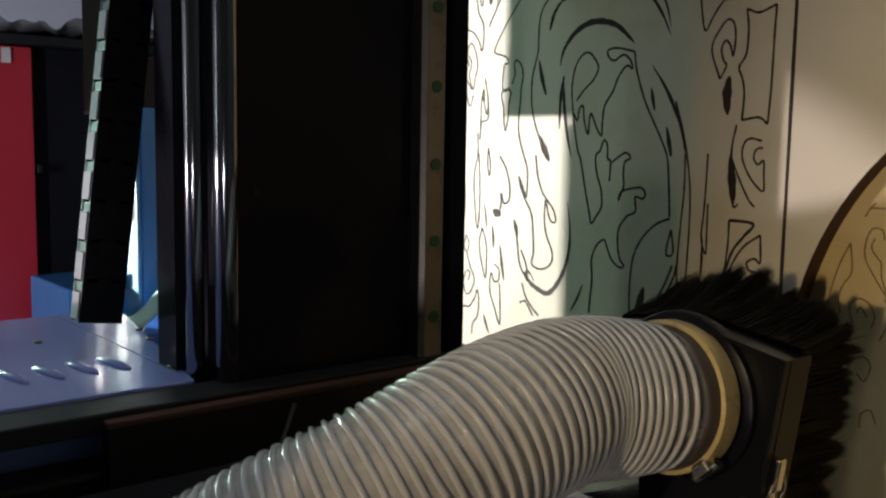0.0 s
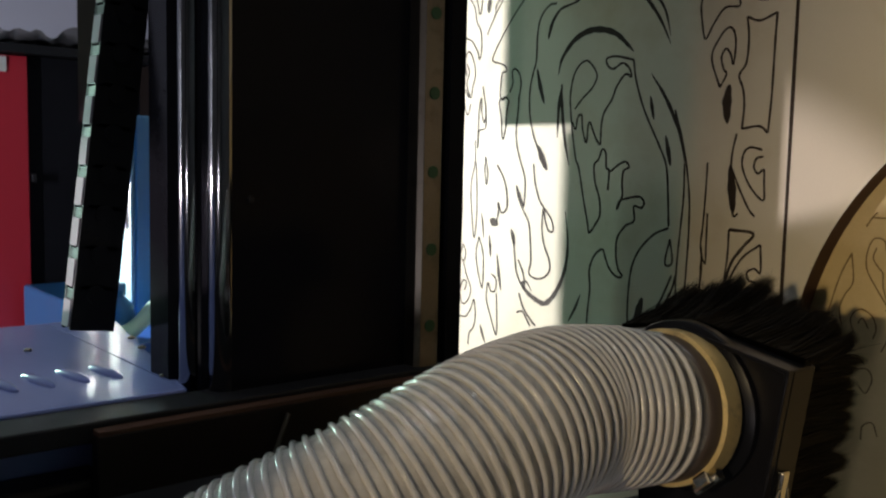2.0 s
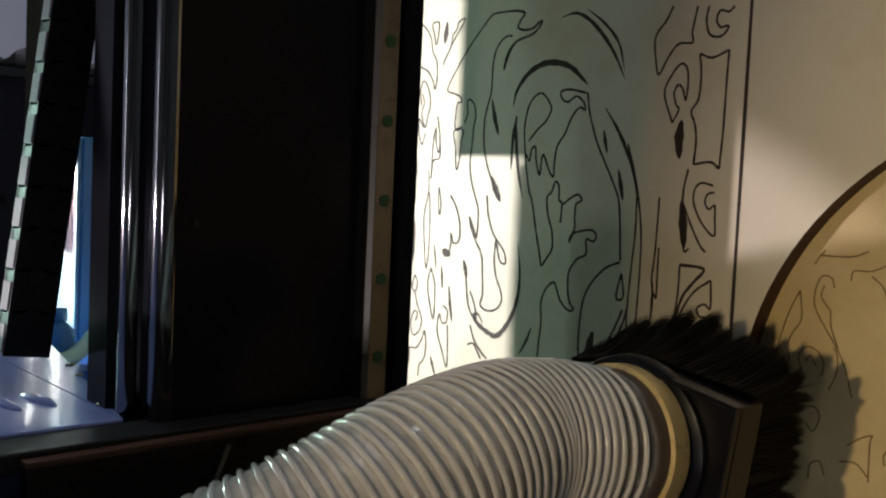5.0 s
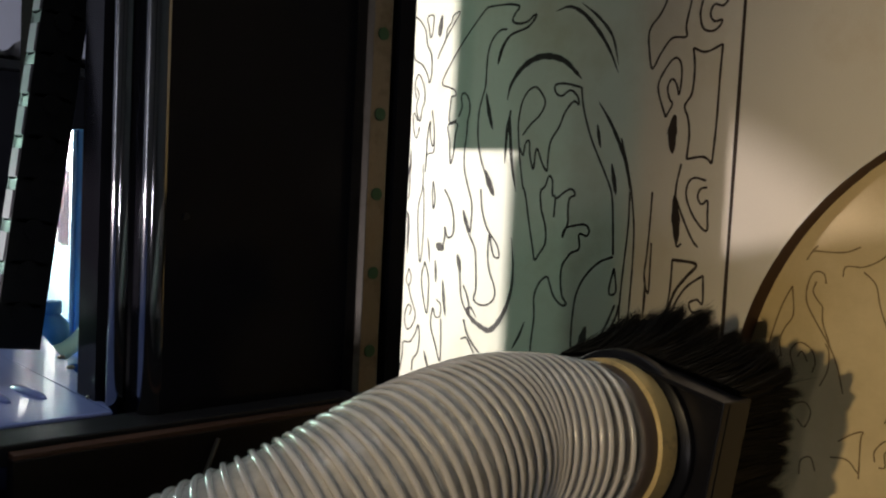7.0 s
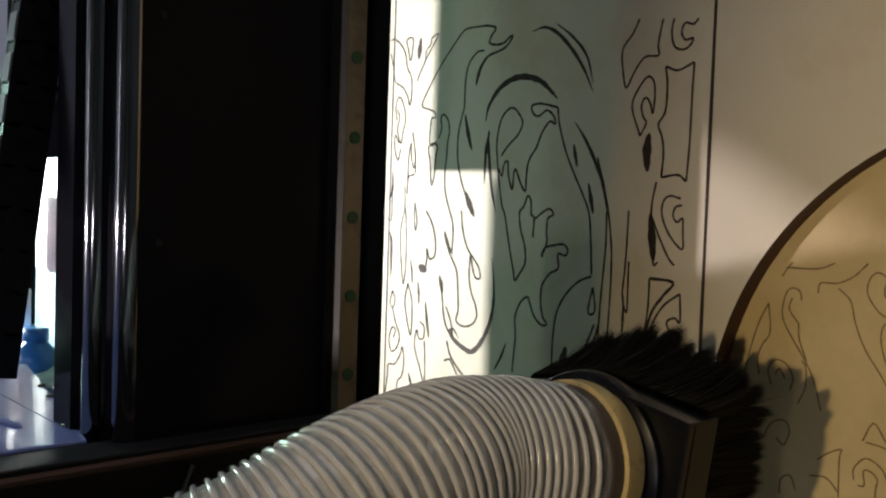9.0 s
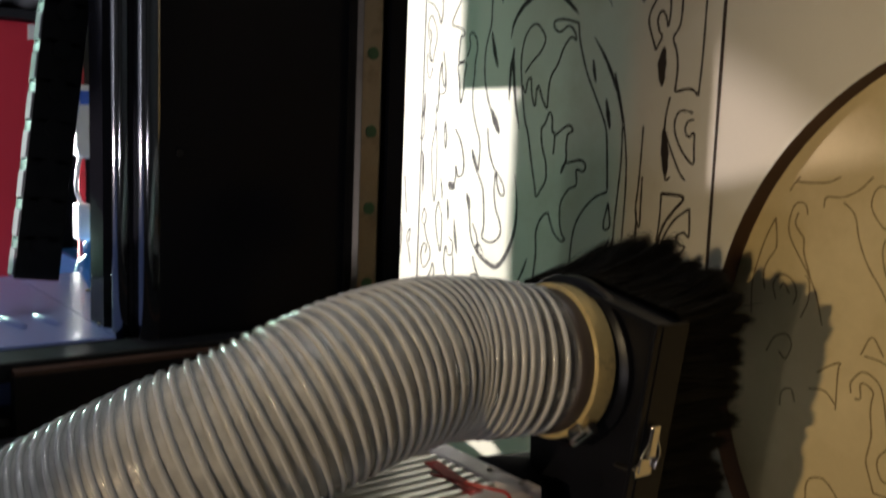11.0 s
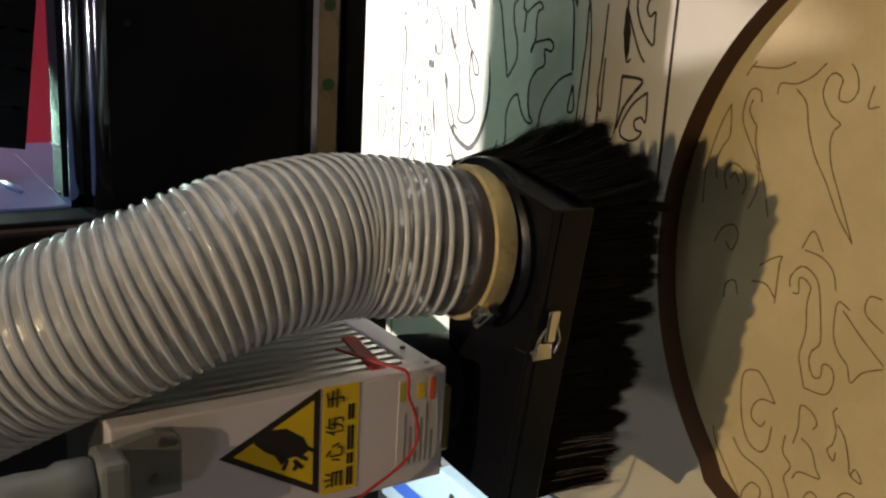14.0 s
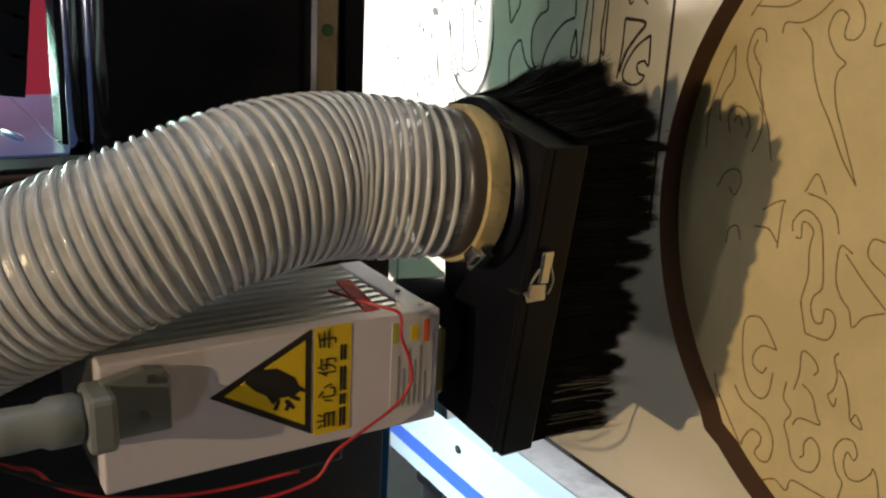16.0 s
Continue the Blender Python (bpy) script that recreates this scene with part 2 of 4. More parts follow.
def prism(outline, lo, hi, axis="z", bevel=0.0, bm=None):
    """A flat outline of (a, b) pairs drawn out along an axis between two heights."""
    bm = bm or bmesh.new()
    put = {"z": lambda a, b, h: (a, b, h), "x": lambda a, b, h: (h, a, b), "y": lambda a, b, h: (a, h, b)}[axis]
    low = [bm.verts.new(put(a, b, lo)) for a, b in outline]
    top = [bm.verts.new(put(a, b, hi)) for a, b in outline]
    n_ = len(outline)
    faces = [bm.faces.new(low[::-1]), bm.faces.new(top)]
    for i in range(n_):
        faces.append(bm.faces.new((low[i], low[(i + 1) % n_], top[(i + 1) % n_], top[i])))
    if bevel:
        bmesh.ops.bevel(bm, geom=list({e for f in faces for e in f.edges}), offset=bevel, segments=2, affect="EDGES", profile=0.5)
    return bm


def rod(a, b, r, r2=None, seg=20, bm=None):
    bm = bm or bmesh.new()
    a, b = Vector(a), Vector(b)
    m = Matrix.Translation((a + b) / 2) @ (b - a).to_track_quat("Z", "Y").to_matrix().to_4x4()
    bmesh.ops.create_cone(bm, cap_ends=True, segments=seg, radius1=r, radius2=r if r2 is None else r2, depth=(b - a).length, matrix=m)
    return bm


def smooth_line(points, steps=8):
    """A Catmull-Rom line through the points."""
    p = [Vector(q) for q in points]
    p = [2 * p[0] - p[1]] + p + [2 * p[-1] - p[-2]]
    out = []
    for i in range(1, len(p) - 2):
        for k in range(steps):
            t = k / steps
            a, b, c, e = p[i - 1], p[i], p[i + 1], p[i + 2]
            out.append(0.5 * (2 * b + (c - a) * t + (2 * a - 5 * b + 4 * c - e) * t * t + (3 * b - a - 3 * c + e) * t ** 3))
    return out + [p[-2]]


def tube(line, radius, seg=10, bm=None, caps=True):
    """A round tube along a line; radius is a number or a function of 0..1."""
    bm = bm or bmesh.new()
    line = [Vector(q) for q in line]
    rings = []
    n_ = len(line)
    side = None
    for i, q in enumerate(line):
        way = (line[min(i + 1, n_ - 1)] - line[max(i - 1, 0)]).normalized()
        if side is None:
            side = way.orthogonal().normalized()
        side = (side - way * side.dot(way)).normalized()
        other = way.cross(side)
        r = radius(i / (n_ - 1)) if callable(radius) else radius
        rings.append([bm.verts.new(q + r * (math.cos(a) * side + math.sin(a) * other)) for a in (2 * math.pi * k / seg for k in range(seg))])
    for i in range(n_ - 1):
        for k in range(seg):
            bm.faces.new((rings[i][k], rings[i][(k + 1) % seg], rings[i + 1][(k + 1) % seg], rings[i + 1][k]))
    if caps:
        bm.faces.new(rings[0][::-1])
        bm.faces.new(rings[-1])
    return bm


def lathe(profile, axis_at=(0, 0, 0), seg=32, bm=None, matrix=None):
    """Turns (radius, height) pairs round the z axis."""
    bm = bm or bmesh.new()
    m = matrix or Matrix.Translation(axis_at)
    rings = [[bm.verts.new(m @ Vector((r * math.cos(2 * math.pi * k / seg), r * math.sin(2 * math.pi * k / seg), h))) for k in range(seg)] for r, h in profile]
    for i in range(len(rings) - 1):
        for k in range(seg):
            bm.faces.new((rings[i][k], rings[i][(k + 1) % seg], rings[i + 1][(k + 1) % seg], rings[i + 1][k]))
    if profile[0][0] > 1e-6:
        bm.faces.new(rings[0][::-1])
    if profile[-1][0] > 1e-6:
        bm.faces.new(rings[-1])
    return bm


# ---- the room ----
CEIL, BACK, FRONT = 1.95, -1.6, 2.7
tagged(finish(slab((FLOOR - 0.1, -3.2, BACK - 0.2), (FLOOR, 4.6, FRONT + 0.2)), "floor", CONCRETE), "grey concrete workshop floor", "floor", kind="structure")
tagged(finish(slab((FLOOR, 4.4, BACK), (CEIL, 4.6, FRONT)), "wall_north", WALL), "pale lavender painted workshop wall", "wall", kind="structure")
tagged(finish(slab((FLOOR, -3.2, BACK), (CEIL, -3, FRONT)), "wall_south", PLASTER), "plain grey plastered workshop wall", "wall", kind="structure")
tagged(finish(slab((FLOOR, -3.2, FRONT), (CEIL, 4.6, FRONT + 0.2)), "wall_west", PLASTER), "plain grey plastered workshop wall", "wall", kind="structure")
tagged(finish(slab((FLOOR, -3.2, BACK - 0.2), (CEIL, 4.6, BACK)), "wall_east", PLASTER), "plain grey plastered workshop wall", "wall", kind="structure")
tagged(finish(slab((CEIL, -3.2, BACK - 0.2), (CEIL + 0.15, 4.6, FRONT + 0.2)), "ceiling", PLASTER), "plain grey workshop ceiling", "ceiling", kind="structure")
# unseen plates added to keep the cool lamp off the floor and background
shield_box = thing("light_shield", "unseen black metal light shield on a stand behind the gantry", "work lamp")
SHIELD_BLACK = mat("shield_metal", (0.02, 0.02, 0.02), 0.6)
part("back_plate", slab((-0.25, 1.73, 0.32), (0.47, 1.74, 0.72), 0.002), SHIELD_BLACK, shield_box)
part("shade", slab((-0.25, 1.560, 0.556), (0.47, 1.729, 0.560), 0.0), SHIELD_BLACK, shield_box)
part("stand", slab((FLOOR, 1.74, 0.505), (0.40, 1.77, 0.535), 0.002), SHIELD_BLACK, shield_box)
part("foot", slab((FLOOR, 1.60, 0.36), (FLOOR + 0.02, 1.90, 0.68), 0.004), SHIELD_BLACK, shield_box)

# ---- the work piece: a carved top panel with a round opening, on a backing sheet ----
HOLE, HOLE_R, PANEL_T = (-0.0772, -0.4366), 0.2200, 0.018
panel = thing("carved_panel", "cream carved wooden panel with burnt-dark engraved lines and a round opening", "wooden panel", at=(0, 0, 0))


def panel_mesh():
    """The panel's top, the wall of its opening and its outer edges."""
    bm = bmesh.new()
    lo, hi = Vector((-0.325, -0.80)), Vector((0.80, 0.70))
    n_ = 96
    ring, rim = [], []
    for k in range(n_):
        a = 2 * math.pi * (k + 0.5) / n_
        w = Vector((math.cos(a), math.sin(a)))
        chip = 0.004 if abs(math.degrees(a) - 138) < 2.5 else 0.0
        ring.append(Vector(HOLE) + (HOLE_R + chip) * w)
        reach = min((hi.x - HOLE[0]) / w.x if w.x > 0 else (lo.x - HOLE[0]) / w.x, (hi.y - HOLE[1]) / w.y if w.y > 0 else (lo.y - HOLE[1]) / w.y)
        rim.append(Vector(HOLE) + reach * w)
    for cx, cy in ((lo.x, lo.y), (hi.x, lo.y), (hi.x, hi.y), (lo.x, hi.y)):
        k = min(range(n_), key=lambda i: (rim[i] - Vector((cx, cy))).length)
        rim[k] = Vector((cx, cy))
    rt = [bm.verts.new((*p, 0)) for p in ring]
    ot = [bm.verts.new((*p, 0)) for p in rim]
    ob_ = [bm.verts.new((*p, -PANEL_T)) for p in rim]
    for k in range(n_):
        j = (k + 1) % n_
        bm.faces.new((rt[k], rt[j], ot[j], ot[k]))
        bm.faces.new((ot[k], ot[j], ob_[j], ob_[k]))
    return bm


part("board_face", panel_mesh(), PANEL, panel)
bm = bmesh.new()
n_ = 96
top_ring, low_ring = [], []
for k in range(n_):
    a = 2 * math.pi * (k + 0.5) / n_
    chip = 0.004 if abs(math.degrees(a) - 138) < 2.5 else 0.0
    p = Vector((HOLE[0] + (HOLE_R + chip) * math.cos(a), HOLE[1] + (HOLE_R + chip) * math.sin(a)))
    top_ring.append(bm.verts.new((p.x, p.y, 0.0002)))
    low_ring.append(bm.verts.new((p.x, p.y, -PANEL_T)))
for k in range(n_):
    j = (k + 1) % n_
    bm.faces.new((top_ring[k], top_ring[j], low_ring[j], low_ring[k]))
part("opening_edge", bm, EDGE, panel, "dark brown scorched cut edge of the round opening", smooth=True)

sheet = tagged(finish(slab((-0.33, -0.82, -PANEL_T - 0.018), (0.82, 0.72, -PANEL_T)), "backing_sheet", SHEET), "yellowish wooden sheet with shallow carved scrolls under the panel", "wooden sheet")
bed = thing("machine_bed", "dark steel upright machine bed carrying the boards", "machine bed")
part("table_plate", slab((-0.36, -0.84, -0.10), (0.86, 0.74, -PANEL_T - 0.018), 0.002), BLACK_MATT, bed)
for sy in (-0.76, 0.66):
    leg = part("leg", slab((FLOOR, sy - 0.05, -0.20), (0.80, sy + 0.05, -0.10), 0.004), BLACK_MATT, bed)
    part("foot", slab((FLOOR, sy - 0.06, -0.60), (FLOOR + 0.06, sy + 0.06, -0.201), 0.004), BLACK_MATT, leg)

# ---- the gantry ----
gantry = thing("gantry_beam", "glossy black upright steel gantry beam with a linear rail", "gantry beam")


def beam_outline():
    """Section of the beam: flat front, rounded upper shoulder with a shallow step, narrow back."""
    pts = [(0.0, 0.121), (0.0, 0.136), (0.016, 0.136), (0.016, 0.315)]
    for k in range(1, 7):
        a = math.radians(90 * k / 6)
        pts.append((0.026 - 0.010 * math.cos(a), 0.315 + 0.010 * math.sin(a)))
    pts.append((0.041, 0.3245))
    for k in range(9):
        a = math.radians(180 - 180 * k / 8)
        pts.append((0.0515 + 0.0085 * math.cos(a), 0.3265 + 0.0085 * math.sin(a)))
    # the unseen rear lip out to 0.32 is added to bound the light underneath
    pts += [(0.062, 0.3270), (0.066, 0.3375), (0.096, 0.338), (0.100, 0.334), (0.100, 0.135), (0.320, 0.133), (0.320, 0.121)]
    return pts


part("beam_body", prism(beam_outline(), -0.9, 1.2, "x"), BLACK, gantry)
part("shoulder", rod((-0.9, 0.0262, 0.3152), (1.2, 0.0262, 0.3152), 0.0103, seg=64), GLOSS, gantry, smooth=True)
part("top_tube", rod((-0.9, 0.0515, 0.3268), (1.2, 0.0515, 0.3268), 0.0089, seg=64), GLOSS, gantry, smooth=True)
rail = part("linear_rail", prism([(0.0165, 0.1405), (0.004, 0.1405), (0.0, 0.1440), (0.0, 0.1610), (0.004, 0.1645), (0.0165, 0.1645)], -0.9, 1.2, "x", 0.0005), STEEL, gantry, "worn ground-steel linear guide rail")
for k in range(-14, 20):
    part("bolt_cap", rod((0.06 * k, 0.002, 0.1524), (0.06 * k, -0.0012, 0.1524), 0.0048, seg=16), GREEN_CAP, rail)
# hidden knife-edged strip, added to notch the cool lamp's pool on the board
baffle = part("light_baffle", prism([(0.585, 0.193), (0.5870, 0.193), (0.5851, 0.222)], 0.105, 1.2, "x"), BLACK_MATT, gantry)
part("baffle_arm", slab((1.10, 0.318, 0.121), (1.20, 0.585, 0.222), 0.002), BLACK_MATT, baffle)
for k in range(-5, 8):
    part("strip_screw", rod((0.15 * k + 0.04, 0.0155, 0.300), (0.15 * k + 0.04, 0.0140, 0.300), 0.0025, seg=10), BLACK_MATT, gantry)

# ---- the carriage on the gantry ----
carriage = thing("carriage", "black steel carriage with a blue louvred cover", "machine carriage")
part("side_plate", slab((-0.105, -0.005, 0.100), (-0.092, 0.032, 0.50), 0.0015), BLACK_MATT, carriage)
part("front_plate", slab((-0.60, -0.016, 0.10), (-0.0985, -0.0055, 0.417), 0.0008), BROWN_DARK, carriage)
part("raw_edge", slab((-0.0986, -0.0155, 0.12), (-0.0955, -0.0060, 0.4165), 0.0005), RUST, carriage, "orange-brown raw edge of the plate")
part("upright_bar", slab((-0.170, -0.004, 0.405), (-0.128, 0.030, 0.75), 0.004), BROWN_DARK, carriage)
part("slide_block", slab((-0.30, -0.12, 0.19), (-0.135, -0.0165, 0.60), 0.004), BLACK_MATT, carriage)
part("guide_rod", rod((-0.62, 0.0, 0.206), (-0.274, 0.0, 0.206), 0.0045, seg=20), CHROME, carriage, "bright steel guide rod", smooth=True)
part("stop_pin", rod((-0.103, -0.020, 0.290), (-0.136, -0.021, 0.304), 0.0016, seg=12), STEEL, carriage)
cover = part("cover", slab((-0.33, 0.034, 0.3385), (-0.0905, 0.335, 0.95), 0.0015), BLUE_PAINT, carriage, "glossy lavender-blue sheet metal cover with louvres")
# the foot of the cover slopes down towards the back
part("cover_skirt", prism([(0.034, 0.3385), (0.335, 0.3385), (0.335, 0.278)], -0.33, -0.0907, "x"), BLUE_PAINT, cover)


def louvre():
    """A pressed louvre, a raised half-drop with a rounded end."""
    bm = bmesh.new()
    bmesh.ops.create_uvsphere(bm, u_segments=14, v_segments=8, radius=1.0, matrix=Matrix.Diagonal((0.0038, 0.0250, 0.0048, 1)))
    return bm


for k in range(8):
    part("louvre", louvre(), BLUE_PAINT, cover, smooth=True, matrix=pose(-0.0905, 0.112, 0.366 + 0.0235 * k, 8))
for y, z in ((0.077, 0.3357), (0.180, 0.3105), (0.2235, 0.3020), (0.218, 0.389)):
    part("screw", lathe([(0.0034, 0), (0.0032, 0.0012), (0.0018, 0.0022), (0.0004, 0.0024)], seg=14, matrix=pose(-0.0906, y, z, 0, 90)), STEEL, cover, smooth=True)

# ---- the drag chain on top ----
chain = thing("drag_chain", "black plastic cable drag chain with open links", "cable chain")
CHAIN_AT, CHAIN_WAY = Vector((-0.062, 0.142, 0.3675)), Vector((1.0, 0.0, -0.120)).normalized()
link_turn = Matrix((CHAIN_WAY, Vector((0, 1, 0)), CHAIN_WAY.cross(Vector((0, 1, 0))))).transposed().to_4x4()


def link_side():
    out = [(-0.017, -0.0165), (0.013, -0.0165), (0.017, -0.011), (0.017, 0.011), (0.013, 0.0165), (-0.017, 0.0165)]
    bm = prism(out, -0.0016, 0.0016, "y", 0.0006)
    return rod((0.010, -0.0030, 0), (0.010, 0.0030, 0), 0.007, seg=16, bm=bm)


for k in range(26):
    base = Matrix.Translation(CHAIN_AT + CHAIN_WAY * (0.030 * k + 0.016)) @ link_turn
    link = part("link", link_side(), CHAIN, chain, matrix=base @ pose(0, -0.008, 0))
    part("link_side", link_side(), CHAIN, link, matrix=pose(0, 0.016, 0))
    part("crossbar", slab((-0.0155, 0.0, 0.0130), (0.0135, 0.016, 0.0162), 0.0008), CHAIN, link)
    part("clip", slab((-0.0150, 0.0, 0.0163), (0.0055, 0.015, 0.0176), 0.0005), CHAIN_CLIP, link, "pale grey snap-on clip")
    part("crossbar", slab((-0.012, 0.0, -0.0170), (0.012, 0.016, -0.0135), 0.0008), CHAIN, link)
for dy, dz, r in ((-0.003, -0.006, 0.0040), (0.0035, -0.005, 0.0032), (0.002, 0.004, 0.0036)):
    a, b = CHAIN_AT + Vector((0, dy, dz)), CHAIN_AT + CHAIN_WAY * 0.80 + Vector((0, dy, dz))
    part("cable", tube([a, a.lerp(b, 0.5), b], r, 10), CABLE, chain, smooth=True)

# ---- the spindle ----
spindle = thing("spindle_motor", "square white aluminium spindle motor with a warning sticker", "spindle motor")
SX0, SX1, SY0, SY1, SZ0, SZ1 = -0.190, -0.125, -0.2715, -0.176, 0.2105, 0.388
part("front_face", slab((SX0, SY0, SZ0), (SX1, SY0 + 0.012, SZ1), 0.0012), WHITE_ALU, spindle)
part("cap", slab((SX0 + 0.001, SY0 + 0.012, SZ0), (SX1 - 0.001, SY1, SZ0 + 0.016), 0.0015), WHITE_ALU, spindle)


def finned_outline():
    pts = [(SX0 + 0.002, SY1), (SX0 + 0.002, SY0 + 0.0122), (SX1 - 0.002, SY0 + 0.0122)]
    y = SY0 + 0.016
    while y < SY1 - 0.006:
        pts += [(SX1 - 0.002, y), (SX1 - 0.0032, y + 0.001), (SX1 - 0.0032, y + 0.004), (SX1 - 0.002, y + 0.005)]
        y += 0.0085
    return pts + [(SX1 - 0.002, SY1)]


part("heat_sink", prism(finned_outline(), SZ0 + 0.016, SZ1, "z"), ALU, spindle, "ribbed bare aluminium side of the motor")
strip = slab((-0.0004, -0.026, -0.0042), (0.0004, 0.026, 0.0042), 0.0)
part("red_strip", strip, RED, spindle, "red sticker strip", matrix=pose(SX1 - 0.0015, -0.232, 0.2405, -8))
for y in (-0.262, -0.236):
    part("cap_screw", rod((SX1 - 0.002, y, SZ0 + 0.007), (SX1 + 0.0004, y, SZ0 + 0.007), 0.0016, seg=10), STEEL, spindle)
part("bearing_collar", slab((-0.178, SY0 + 0.003, 0.2035), (-0.139, SY0 + 0.08, SZ0), 0.002), mat("brass_collar", (0.42, 0.34, 0.16), 0.35, 0.7, vary=0.1), spindle)
part("nose", rod((-0.158, -0.222, 0.203), (-0.158, -0.222, 0.14), 0.032, 0.026, 28), BLACK_MATT, spindle, smooth=True)

# warning sticker on the face
FY = SY0 - 0.0004
sticker = part("warning_sticker", slab((-0.1838, FY, 0.2640), (-0.1242 - 0.0004, SY0 + 0.0005, 0.2845)), YELLOW, spindle, "yellow and black hand-injury warning sticker")


def plate(pts, y, depth=0.0003):
    return prism(pts, y - depth, y, "y")


TRI = [(-0.1242, 0.2860), (-0.1820, 0.2860), (-0.1510, 0.3385)]
part("triangle_border", plate(TRI, FY + 0.0002), INK, sticker)
c_ = (sum(p[0] for p in TRI) / 3, sum(p[1] for p in TRI) / 3)
part("triangle_field", plate([(c_[0] + (a - c_[0]) * 0.80, c_[1] + (b - c_[1]) * 0.80) for a, b in TRI], FY - 0.0001), YELLOW, sticker)
palm = [(-0.1464, 0.3212), (-0.1405, 0.3166), (-0.1419, 0.3044), (-0.1487, 0.2949), (-0.1561, 0.2918), (-0.1584, 0.2954), (-0.1581, 0.3030), (-0.1609, 0.3068), (-0.1553, 0.3103), (-0.1518, 0.3156)]
part("pictogram", plate(palm, FY - 0.0003), INK, sticker)
for a, b in (((-0.1640, 0.3056), (-0.1590, 0.3035)), ((-0.1600, 0.3000), (-0.1653, 0.2954)), ((-0.1580, 0.2975), (-0.1612, 0.2925)), ((-0.1655, 0.3000), (-0.1625, 0.2985)), ((-0.1540, 0.2940), (-0.1570, 0.2895))):
    va, vb = Vector(a), Vector(b)
    s = (vb - va).orthogonal().normalized() * 0.0011
    part("pictogram", plate([tuple(va + s), tuple(vb + s * 0.8), tuple(vb - s * 0.8), tuple(va - s)], FY - 0.00035), INK, sticker)


def letters(name, text, size, m, material, parent, label=""):
    cu = bpy.data.curves.new(name, "FONT")
    cu.body, cu.size, cu.extrude = text, size, 0.00012
    cu.align_x, cu.align_y = "CENTER", "CENTER"
    tmp = bpy.data.objects.new(name, cu)
    scene.collection.objects.link(tmp)
    me = bpy.data.meshes.new_from_object(tmp.evaluated_get(bpy.context.evaluated_depsgraph_get()))
    bpy.data.objects.remove(tmp)
    ob = new(name, me)
    me.materials.clear()
    me.materials.append(material)
    ob.parent, ob.matrix_basis = parent, m
    if label:
        tagged(ob, label)
    return ob


for k, ch in enumerate("当心伤手"):
    letters("lettering", ch, 0.0112, pose(-0.1760 + 0.0150 * k, FY - 0.0003, 0.2768, 90), INK, sticker)
for k, w in enumerate((0.0105, 0.0060, 0.0135, 0.0085)):
    x0 = (-0.1812, -0.1690, -0.1610, -0.1440)[k]
    for r in range(2):
        part("small_print", slab((x0, FY - 0.0003, 0.2667 + 0.0021 * r), (x0 + w, FY, 0.2681 + 0.0021 * r)), INK, sticker)

# rating label
label_ob = part("rating_label", slab((-0.1795, FY, 0.2145), (-0.1288, SY0 + 0.0005, 0.2402)), PAPER, spindle, "silver rating label with coloured bars")
part("colour_bar", slab((-0.1405, FY - 0.0002, 0.2365), (-0.1295, FY, 0.2398)), mat("olive_ink", (0.50, 0.50, 0.05), 0.5, bump=0), label_ob)
part("colour_bar", slab((-0.1405, FY - 0.0002, 0.2240), (-0.1320, FY, 0.2290)), YELLOW, label_ob)
part("colour_bar", slab((-0.1425, FY - 0.0002, 0.2175), (-0.1295, FY, 0.2210)), ORANGE, label_ob)
for k in range(6):
    wide = (0.030, 0.022, 0.033, 0.026, 0.034, 0.018)[k]
    part("print_bar", slab((-0.1780, FY - 0.0002, 0.2350 - 0.0033 * k), (-0.1780 + wide, FY, 0.2362 - 0.0033 * k)), INK_GREY, label_ob)

# plug on the face with its cable
plug = thing("cable_plug", "grey plastic cable plug screwed to the spindle motor", "cable plug")
part("flange", prism([(-0.1600, 0.3575), (-0.1600, 0.3885), (-0.1310, 0.3885), (-0.1290, 0.3760), (-0.1275, 0.3700), (-0.1290, 0.3610), (-0.1335, 0.3575)], SY0 - 0.006, SY0 + 0.0003, "y", 0.0012), GREY_PLASTIC, plug)
part("body", slab((-0.1585, SY0 - 0.020, 0.384), (-0.1320, SY0 + 0.004, 0.397), 0.003), GREY_PLASTIC, plug)
part("gland", lathe([(0.0095, 0), (0.0115, 0.003), (0.0115, 0.014), (0.0095, 0.018), (0.0100, 0.030), (0.0090, 0.046)], seg=20, matrix=pose(-0.1440, SY0 - 0.008, 0.397)), GREY_PLASTIC, plug, smooth=True)
part("cable", tube(smooth_line([(-0.144, -0.279, 0.435), (-0.146, -0.276, 0.50), (-0.160, -0.25, 0.58), (-0.20, -0.18, 0.64)]), 0.006, 10), BLACK_MATT, plug, smooth=True)
for x_, z_ in ((-0.1500, 0.3700), (-0.1330, 0.3665)):
    part("screw", rod((x_, SY0 - 0.0055, z_), (x_, SY0 - 0.0072, z_), 0.0022, seg=14), STEEL, plug)

# ---- the dust shoe ----
shoe = thing("dust_shoe", "black plastic dust shoe with a fringe of bristles", "dust shoe")
OUT = [(-0.030, -0.323), (-0.018, -0.258), (-0.028, -0.205), (-0.060, -0.188), (-0.098, -0.202), (-0.108, -0.232), (-0.165, -0.236), (-0.204, -0.230), (-0.208, -0.299)]
part("shoe_body", prism(OUT, 0.1620, 0.1835, "z", 0.0012), SHOE, shoe)
part("rim", slab((-0.0012, -0.033, 0.0), (0.0012, 0.033, 0.0050), 0.0006), SHOE, shoe, matrix=pose(-0.0245, -0.2905, 0.1835, 0, 0, -10.5))
